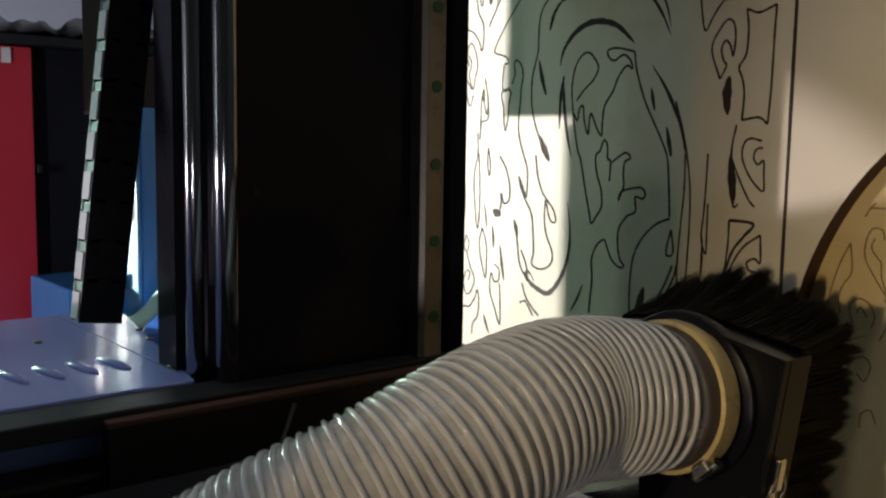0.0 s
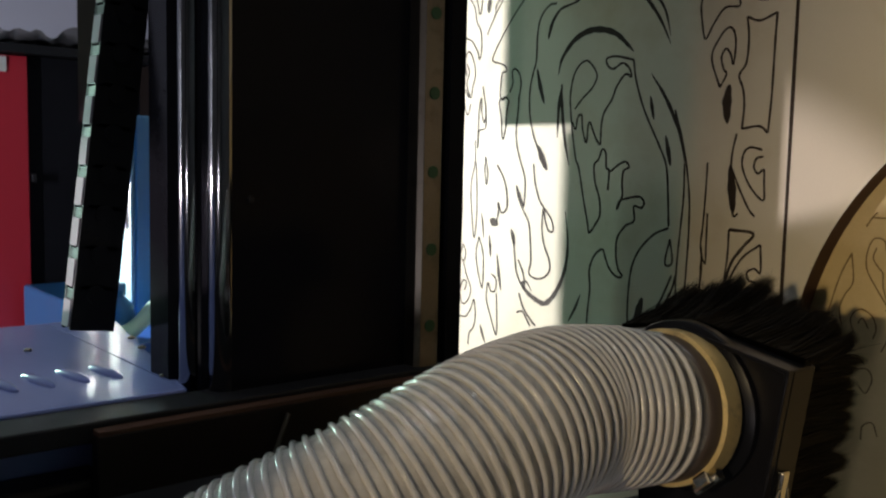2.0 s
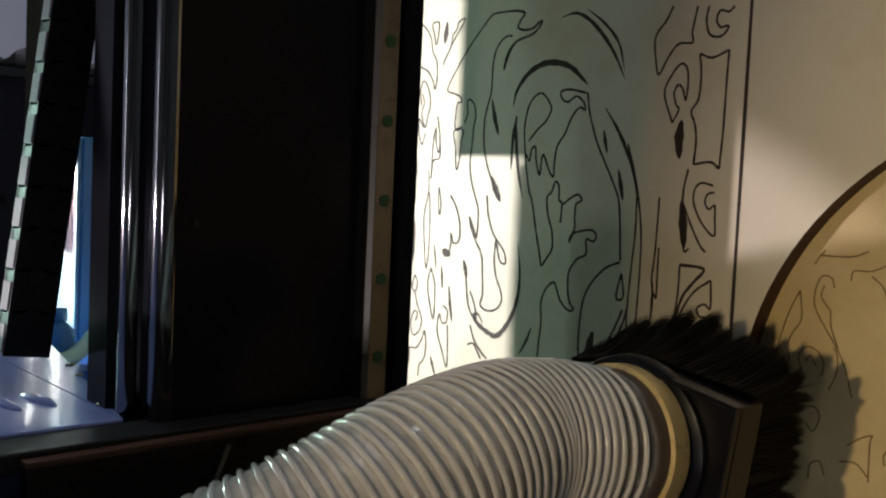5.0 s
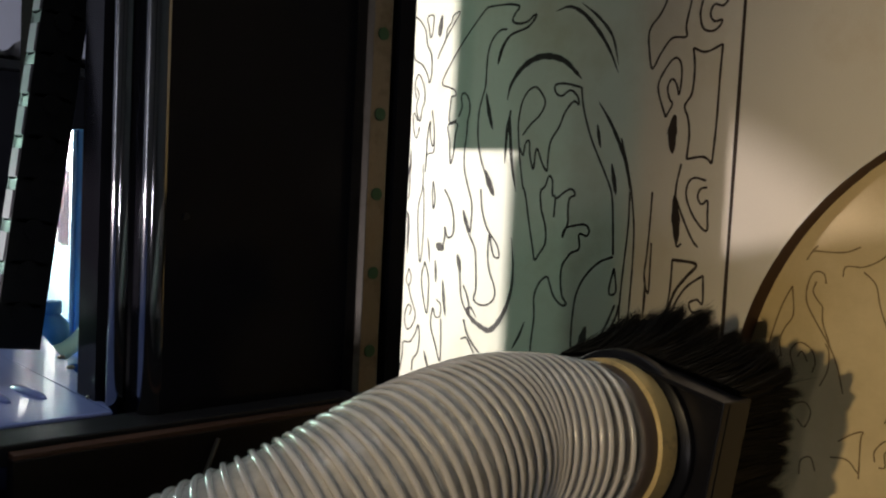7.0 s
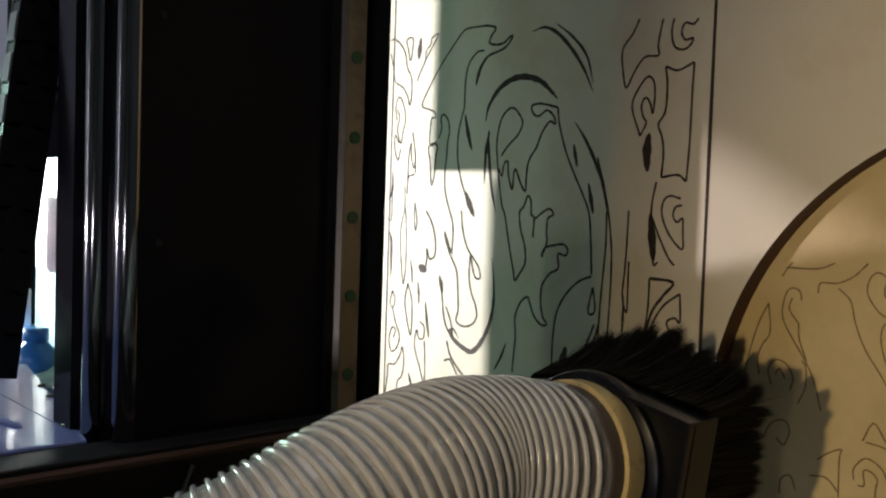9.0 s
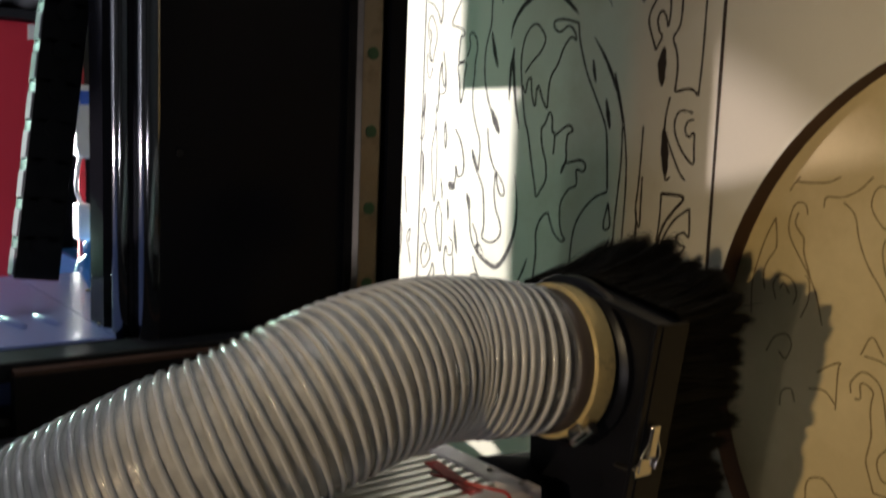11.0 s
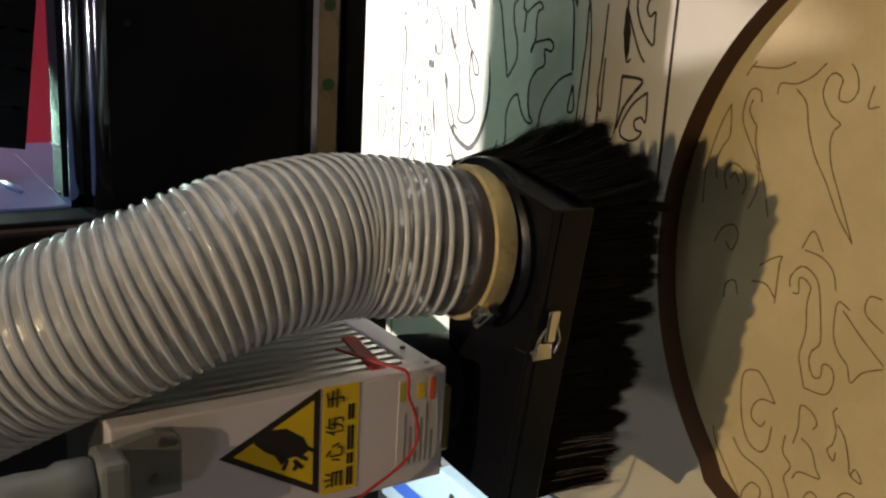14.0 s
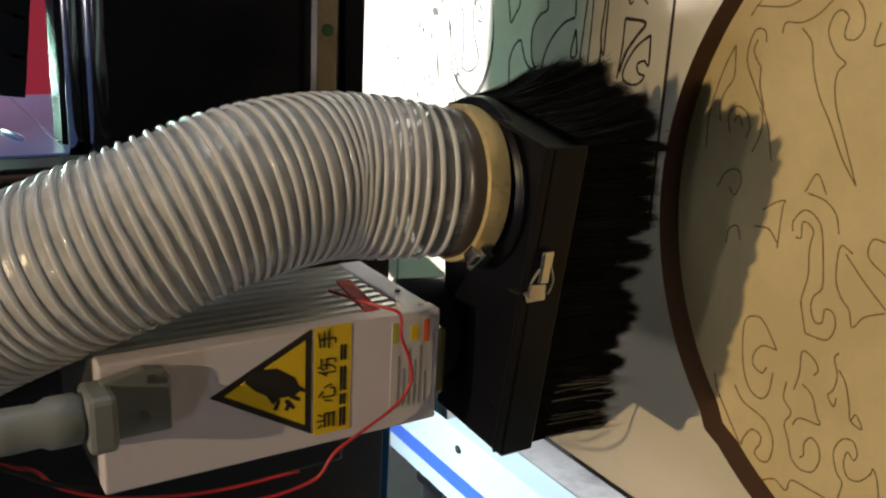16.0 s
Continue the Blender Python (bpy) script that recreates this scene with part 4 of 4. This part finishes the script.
groove([(7.330, 10.595), (5.733, 10.235), (4.651, 10.396), (5.984, 10.656), (7.330, 10.595)], 0.93)
groove([(8.912, 12.180), (6.741, 12.102), (4.536, 12.605), (1.806, 12.403), (-0.630, 11.972), (1.312, 11.701), (4.037, 11.737), (6.747, 11.938)], 0.88)
groove([(1.910, 11.005), (0.843, 10.762), (-0.498, 10.581)], 1.24, True)
groove([(-0.154, 9.798), (-1.217, 9.638), (-2.289, 9.559)], 1.85, True)
groove([(-1.918, 8.631), (-3.759, 8.336), (-5.320, 7.984)], 2.14, True)
groove([(-0.451, 11.240), (-1.864, 10.643), (-3.485, 10.523), (-5.410, 10.626), (-3.582, 11.339), (-1.968, 11.624), (-0.451, 11.240)], 1.00)
groove([(-5.672, 8.589), (-7.538, 8.450), (-9.699, 8.448), (-8.198, 9.200), (-6.412, 9.980), (-4.752, 9.779), (-5.515, 9.400), (-5.427, 8.766), (-4.340, 8.688), (-3.886, 9.360)], 0.99)
groove([(15.172, 13.642), (16.542, 13.911), (17.493, 13.395), (16.485, 12.658), (15.128, 12.393), (14.059, 12.727), (12.981, 12.979), (14.354, 13.581), (15.429, 13.243), (16.258, 13.638)], 0.94)
groove([(12.986, 13.229), (13.816, 13.878), (12.450, 13.861), (11.353, 13.360), (12.438, 12.938)], 0.95)
groove([(14.021, 11.253), (11.877, 10.771), (10.541, 10.914), (11.614, 11.317), (12.955, 11.416), (11.616, 11.724), (9.999, 11.768), (8.107, 11.791), (9.730, 11.666), (10.114, 10.721), (11.877, 10.771)], 0.99)
groove([(10.257, 14.038), (8.330, 14.066), (7.485, 14.690)], 1.91, True)
groove([(8.330, 14.066), (5.680, 14.042), (5.651, 14.727)], 0.83)
groove([(4.443, 14.380), (3.633, 13.977), (1.693, 13.919), (0.026, 13.882)], 1.91, True)
groove([(-1.334, 13.525), (-2.486, 13.869), (-2.992, 13.403), (-2.127, 13.125), (-1.334, 13.525)], 0.89)
groove([(-3.002, 13.488), (-4.333, 12.963), (-5.633, 12.274), (-6.793, 12.611), (-7.304, 13.429), (-6.130, 13.860), (-4.951, 13.430), (-5.161, 12.901), (-5.925, 13.187)], 0.96)
groove([(-11.562, 14.245), (-9.807, 13.937), (-8.663, 13.847), (-8.514, 12.910), (-7.557, 12.132), (-6.672, 11.777), (-8.016, 11.510), (-9.439, 11.740), (-10.103, 12.367), (-11.237, 12.453)], 1.02)
groove([(-9.002, 10.772), (-9.776, 10.467), (-10.789, 9.982)], 1.88, True)
groove([(22.945, 2.067), (22.871, 1.385), (22.591, 0.564), (22.016, 1.052), (21.410, 1.274), (21.140, 0.454), (21.239, -0.523), (21.654, -1.138), (21.622, -1.460), (20.760, -0.559), (20.257, 1.389), (19.445, 2.212), (18.493, 2.621), (17.912, 2.785)], 1.35)
groove([(20.257, 1.389), (19.445, 2.212), (18.493, 2.621), (17.764, 2.774)], 2.28, True)
groove([(14.602, 1.435), (15.956, 1.063), (17.344, -0.165), (18.057, -1.732), (18.092, -3.303), (17.619, -4.868), (16.629, -6.135), (16.051, -6.765)], 3.28, True)
groove([(13.754, 0.897), (12.046, 1.242), (9.089, 1.360)], 2.27, True)
groove([(13.758, 1.032), (12.042, 0.902), (9.103, 0.477), (6.671, -0.178)], 2.26, True)
groove([(7.187, -0.936), (9.604, -0.422), (11.546, -0.141), (12.760, -0.049), (14.445, -0.385), (15.379, -1.098), (15.582, -1.920), (14.840, -2.739), (14.125, -2.982), (13.195, -2.421), (12.496, -1.512), (11.543, -0.605)], 1.11)
groove([(10.478, -0.355), (9.850, -0.799), (10.818, -0.989), (11.058, -1.427), (9.858, -1.583), (8.665, -2.062), (10.103, -2.210), (10.343, -2.447), (9.160, -3.045), (8.555, -3.595), (9.642, -3.637), (11.055, -3.841), (12.217, -4.675), (13.366, -5.194), (14.262, -6.021), (14.015, -6.630), (14.705, -6.401), (15.191, -5.653), (14.765, -4.784), (15.021, -4.155), (15.632, -3.985), (15.771, -5.009), (15.370, -6.818)], 1.19)
groove([(15.370, -6.818), (13.774, -7.115), (11.500, -7.982), (9.705, -8.972), (8.379, -9.746), (6.847, -10.473), (4.421, -10.770), (2.122, -10.948)], 1.14)
groove([(7.187, -0.936), (6.473, -1.319), (3.845, -1.975), (1.951, -2.508), (1.009, -2.773), (1.634, -3.302), (2.541, -3.866), (3.962, -3.757), (5.359, -3.209), (6.782, -3.037), (7.274, -3.504), (8.137, -3.877), (7.771, -4.278), (6.598, -4.367), (6.376, -4.693), (4.727, -4.634)], 1.21)
groove([(6.288, -4.823), (6.884, -5.690), (7.142, -6.390), (6.696, -6.780), (6.349, -6.212), (5.278, -6.114), (4.353, -6.185), (3.152, -5.673), (3.871, -5.921), (4.161, -6.797), (4.328, -7.957), (3.906, -8.452), (3.432, -8.200), (3.514, -7.436), (2.370, -7.524), (1.927, -6.670)], 1.17)
groove([(1.927, -6.670), (0.825, -5.852), (-0.592, -5.777), (-1.737, -6.048), (-2.289, -6.514), (-2.451, -5.981), (-1.848, -5.136), (-0.727, -4.554), (-0.282, -4.269), (-0.845, -3.491), (-2.115, -2.947), (-3.795, -3.075), (-5.766, -2.901), (-6.848, -2.853)], 1.20)
groove([(1.989, -10.958), (1.416, -9.612), (0.144, -8.279), (-1.326, -7.514), (-3.220, -7.244), (-5.094, -7.209), (-6.250, -7.298)], 1.16)
groove([(-4.431, -2.015), (-5.745, -1.453), (-7.010, -0.676)], 1.69, True)
groove([(-3.856, -8.645), (-4.912, -8.377), (-6.198, -7.888)], 4.22, True)
groove([(-1.752, -11.412), (-3.180, -10.806), (-4.646, -10.079), (-5.005, -10.107), (-4.071, -10.875), (-2.621, -11.589), (-1.703, -11.790)], 1.23)
groove([(1.115, -11.136), (-0.489, -10.764), (-1.009, -10.915), (-0.634, -11.435), (1.115, -11.136)], 1.12)
groove([(21.776, -3.638), (21.987, -5.132), (21.242, -6.656), (19.760, -8.197), (18.117, -9.437), (16.306, -10.396)], 2.08, True)
groove([(22.179, -6.294), (20.875, -8.111), (19.198, -9.628), (16.963, -10.345)], 1.54, True)
groove([(14.178, -8.627), (12.594, -9.864), (11.045, -10.803), (9.301, -11.638), (7.135, -12.178)], 2.03, True)
groove([(12.391, -8.652), (11.495, -8.834), (10.511, -9.079)], 2.07, True)
groove([(11.263, -11.056), (9.302, -11.744), (7.141, -12.337)], 1.11)
groove([(9.279, -10.285), (7.959, -10.606), (6.863, -10.855)], 2.55, True)
groove([(7.135, -12.178), (4.516, -12.222), (1.868, -12.053), (-0.803, -11.883), (-3.025, -11.892), (-3.426, -12.194), (-2.693, -12.674), (-0.695, -12.786), (1.941, -12.846), (4.551, -12.749), (7.141, -12.337)], 1.01)
groove([(21.492, -14.488), (20.508, -13.969), (19.336, -13.051), (17.636, -13.183), (16.473, -13.528), (17.565, -14.199), (18.619, -15.105), (18.644, -16.310), (19.465, -16.246), (21.259, -16.579)], 1.06)
groove([(21.154, -17.521), (20.167, -17.367), (19.133, -17.680), (18.862, -18.480), (19.209, -19.039), (19.594, -19.143), (19.531, -18.563), (20.083, -18.202), (20.732, -18.469), (20.579, -19.155), (20.926, -19.572)], 1.11)
groove([(17.776, -16.994), (17.417, -18.045), (17.877, -19.368)], 1.12)
groove([(17.877, -19.368), (15.821, -19.306), (12.234, -19.273), (9.423, -19.131)], 1.11)
groove([(9.423, -19.131), (9.898, -18.405), (9.718, -17.009)], 1.13)
groove([(9.718, -17.009), (11.446, -17.112), (12.679, -16.920), (13.592, -16.562), (14.515, -17.108), (16.342, -17.200), (17.776, -16.994)], 1.14)
groove([(12.801, -14.968), (15.051, -14.144), (16.484, -14.780), (17.146, -15.464), (16.825, -15.973), (15.787, -16.151), (14.434, -16.016), (15.188, -15.763), (15.622, -15.339), (15.014, -14.993), (14.173, -15.207), (13.747, -15.486), (12.801, -14.968)], 1.06)
groove([(12.992, -15.789), (11.663, -15.648), (10.120, -15.769)], 4.81, True)
groove([(9.382, -16.604), (7.293, -16.283), (3.545, -16.576), (3.501, -17.064)], 1.05)
groove([(7.081, -16.202), (5.212, -16.446), (3.466, -16.631)], 4.33, True)
groove([(6.877, -16.315), (5.253, -17.119), (3.860, -17.943), (3.365, -18.452)], 1.05)
groove([(8.201, -18.769), (8.378, -17.824), (7.951, -17.290), (6.917, -17.228), (5.510, -17.955), (4.557, -19.055), (5.777, -19.051), (6.789, -18.972), (6.483, -18.534), (6.957, -18.170), (7.578, -18.355), (7.719, -18.899)], 1.03)
groove([(2.268, -16.383), (2.126, -18.409), (1.141, -17.681), (-0.004, -16.805), (-1.465, -16.280)], 1.44)
groove([(2.268, -16.383), (0.155, -16.351), (-1.996, -16.123)], 1.06)
groove([(7.215, -14.249), (4.646, -14.195), (2.489, -14.106), (0.749, -13.984), (-0.497, -14.441), (1.230, -14.461), (3.377, -14.447)], 0.99)
groove([(0.760, -14.086), (-0.970, -14.117), (-2.366, -14.071)], 1.49, True)
groove([(1.358, -19.044), (0.360, -17.701), (-1.105, -16.778), (-1.899, -16.784), (-2.203, -17.533), (-2.018, -18.364), (-1.454, -18.836), (-1.328, -18.254), (-0.767, -18.051), (-0.430, -18.671), (-0.647, -19.150), (1.358, -19.044)], 1.09)
groove([(1.083, 19.199), (0.298, 18.426), (-0.792, 18.111), (-1.795, 18.762), (-1.162, 19.290)], 1.06)
groove([(1.748, 17.118), (-0.421, 16.843), (-2.168, 16.597)], 1.04)
groove([(-7.136, 18.888), (-3.280, 18.903), (-3.254, 17.461), (-6.094, 17.498), (-7.328, 18.138)], 1.00)
groove([(-7.279, 15.633), (-5.907, 15.970), (-4.551, 16.422), (-3.646, 15.790), (-5.070, 16.032)], 0.98)
scroll([(3.117, -25.828), (3.688, -26.167), (4.116, -26.525)], 0.81)
scroll([(3.755, -26.154), (3.812, -28.282), (4.269, -29.417)], 0.79)
scroll([(2.217, -28.377), (2.899, -28.539), (2.981, -29.666), (3.541, -30.739), (4.382, -31.527)], 0.77)
scroll([(2.658, -29.728), (1.907, -30.551), (0.468, -30.950), (-1.101, -31.650), (-2.603, -32.721), (-4.403, -33.840), (-5.818, -35.055)], 0.76)
scroll([(-5.818, -35.055), (-4.617, -34.444), (-2.802, -33.520), (-1.584, -32.900), (-0.321, -32.573), (0.501, -32.674), (0.957, -33.029), (1.425, -32.302), (2.483, -31.600), (3.447, -31.712), (3.855, -32.190), (3.516, -32.736), (2.884, -32.643), (2.326, -32.755), (2.320, -33.412), (2.975, -33.816), (3.883, -33.631), (4.468, -33.157)], 0.74)
scroll([(3.353, -34.784), (2.119, -34.622), (2.241, -35.286)], 0.72)
scroll([(1.226, -24.943), (-0.093, -24.334), (-1.807, -23.819), (-3.543, -23.483), (-5.627, -23.597)], 0.86)
scroll([(1.226, -24.943), (-0.723, -25.156), (-1.701, -24.622), (-2.668, -24.313), (-3.758, -24.507)], 0.85)
scroll([(1.615, -27.296), (2.282, -27.085), (2.332, -26.418), (1.502, -26.036), (0.271, -26.036), (-1.054, -26.821), (-2.348, -27.729), (-3.663, -28.414), (-5.530, -28.983)], 0.82)
scroll([(1.727, -26.618), (1.015, -26.439), (0.360, -26.872), (0.042, -27.152), (-0.998, -27.257), (-2.336, -27.815)], 0.82)
scroll([(-5.296, -27.377), (-4.121, -27.837), (-2.867, -27.826), (-2.380, -27.513)], 0.82)
scroll([(-4.352, -25.433), (-3.285, -25.145), (-2.572, -25.725), (-2.882, -26.568), (-3.728, -26.952), (-4.489, -26.771)], 0.84)
scroll([(-3.571, -25.671), (-3.156, -25.971), (-3.817, -26.417)], 0.84)
scroll([(-6.897, -31.780), (-5.641, -32.421), (-6.731, -33.266)], 0.78)
scroll([(-6.920, -31.988), (-7.088, -33.218), (-7.733, -34.123), (-8.836, -34.534)], 0.77)
scroll([(-9.504, -31.369), (-8.793, -31.317), (-7.980, -31.989), (-8.226, -32.847), (-8.967, -33.391), (-10.963, -33.863), (-12.343, -34.054), (-13.042, -33.586), (-13.798, -33.529), (-14.570, -33.966), (-14.394, -34.458), (-13.575, -34.497), (-13.621, -35.098), (-14.428, -35.376), (-15.398, -34.935), (-15.505, -33.447)], 0.79)
scroll([(-15.505, -33.447), (-14.348, -33.015), (-13.499, -32.767), (-11.960, -32.967), (-10.564, -32.777), (-9.849, -32.761), (-9.118, -32.821), (-8.711, -32.336), (-8.812, -31.945), (-9.689, -32.032), (-9.796, -31.635)], 0.80)
scroll([(-10.868, -30.426), (-8.302, -30.374), (-7.733, -30.479), (-8.103, -29.686), (-8.732, -28.918)], 0.82)
scroll([(-9.900, -28.454), (-9.798, -29.563), (-10.514, -30.359)], 0.83)
scroll([(-9.733, -35.659), (-9.445, -34.847), (-10.354, -34.721), (-11.709, -34.913), (-12.594, -35.476), (-13.102, -36.074), (-14.037, -36.451), (-13.169, -37.096), (-12.494, -38.327)], 0.76)
scroll([(-9.866, -35.197), (-11.148, -36.685), (-12.334, -38.294)], 0.75)
scroll([(-8.533, -37.509), (-8.588, -36.707), (-9.623, -36.630), (-10.425, -37.900)], 0.74)
scroll([(-17.339, -31.648), (-17.449, -30.541), (-18.185, -29.984), (-18.972, -30.036), (-19.271, -30.789), (-18.742, -31.102)], 0.85)
scroll([(-17.339, -31.648), (-16.006, -30.500), (-15.682, -29.754), (-16.398, -28.855), (-19.101, -29.206), (-20.635, -29.964), (-21.018, -30.975), (-20.364, -31.542), (-18.923, -31.634)], 0.85)
scroll([(-20.920, -28.809), (-21.788, -29.696), (-22.154, -31.186), (-22.615, -31.964), (-23.585, -32.510), (-24.889, -32.390), (-25.213, -31.754), (-24.852, -31.216), (-24.061, -31.540), (-23.487, -31.433), (-23.414, -30.713), (-24.313, -30.157), (-24.814, -30.005), (-23.474, -28.774), (-21.909, -27.484), (-20.817, -27.034)], 0.87)
scroll([(-19.062, -32.723), (-20.246, -32.729), (-20.927, -33.428), (-21.885, -33.085), (-22.860, -33.578), (-23.870, -33.991), (-24.304, -34.725), (-24.045, -35.608), (-23.071, -35.958), (-22.214, -35.707), (-21.917, -35.110), (-22.503, -34.718), (-23.250, -34.820), (-23.570, -34.583)], 0.82)
scroll([(-19.385, -33.348), (-18.139, -33.536), (-16.708, -33.471), (-16.863, -34.332), (-17.441, -34.772), (-17.917, -34.538)], 0.81)
scroll([(-18.773, -33.870), (-19.203, -34.665), (-20.309, -35.211), (-20.825, -35.517), (-21.019, -34.091), (-21.695, -33.661)], 0.81)
scroll([(-15.861, -35.934), (-16.316, -35.712), (-17.270, -36.097), (-18.238, -36.014), (-18.744, -35.716), (-19.277, -36.220), (-18.677, -36.299)], 0.79)
scroll([(-16.883, -36.138), (-17.556, -36.738), (-18.826, -37.224), (-19.648, -37.466), (-19.833, -38.263), (-19.146, -37.746), (-19.648, -37.466)], 0.78)
scroll([(-24.836, -37.603), (-23.727, -37.699), (-23.213, -37.201), (-22.073, -36.775), (-21.038, -37.162), (-20.832, -37.896), (-21.500, -38.298), (-21.967, -38.124), (-21.626, -37.670), (-22.446, -37.561), (-23.188, -37.983), (-23.061, -38.727), (-22.291, -39.323), (-21.865, -39.421), (-22.418, -39.792), (-23.446, -40.113)], 0.78)
scroll([(-26.371, -31.969), (-26.755, -32.600), (-27.226, -33.287)], 0.86)
scroll([(-26.565, -32.005), (-25.929, -33.042), (-26.246, -34.003), (-25.356, -34.275), (-25.280, -35.554), (-25.279, -36.802)], 0.84)
scroll([(-8.044, -25.023), (-6.966, -25.566), (-6.593, -26.454), (-7.250, -26.903), (-8.282, -26.523), (-7.836, -25.963)], 0.86)
scroll([(-11.612, -26.398), (-10.613, -26.462), (-10.248, -27.117), (-11.109, -27.511)], 0.86)
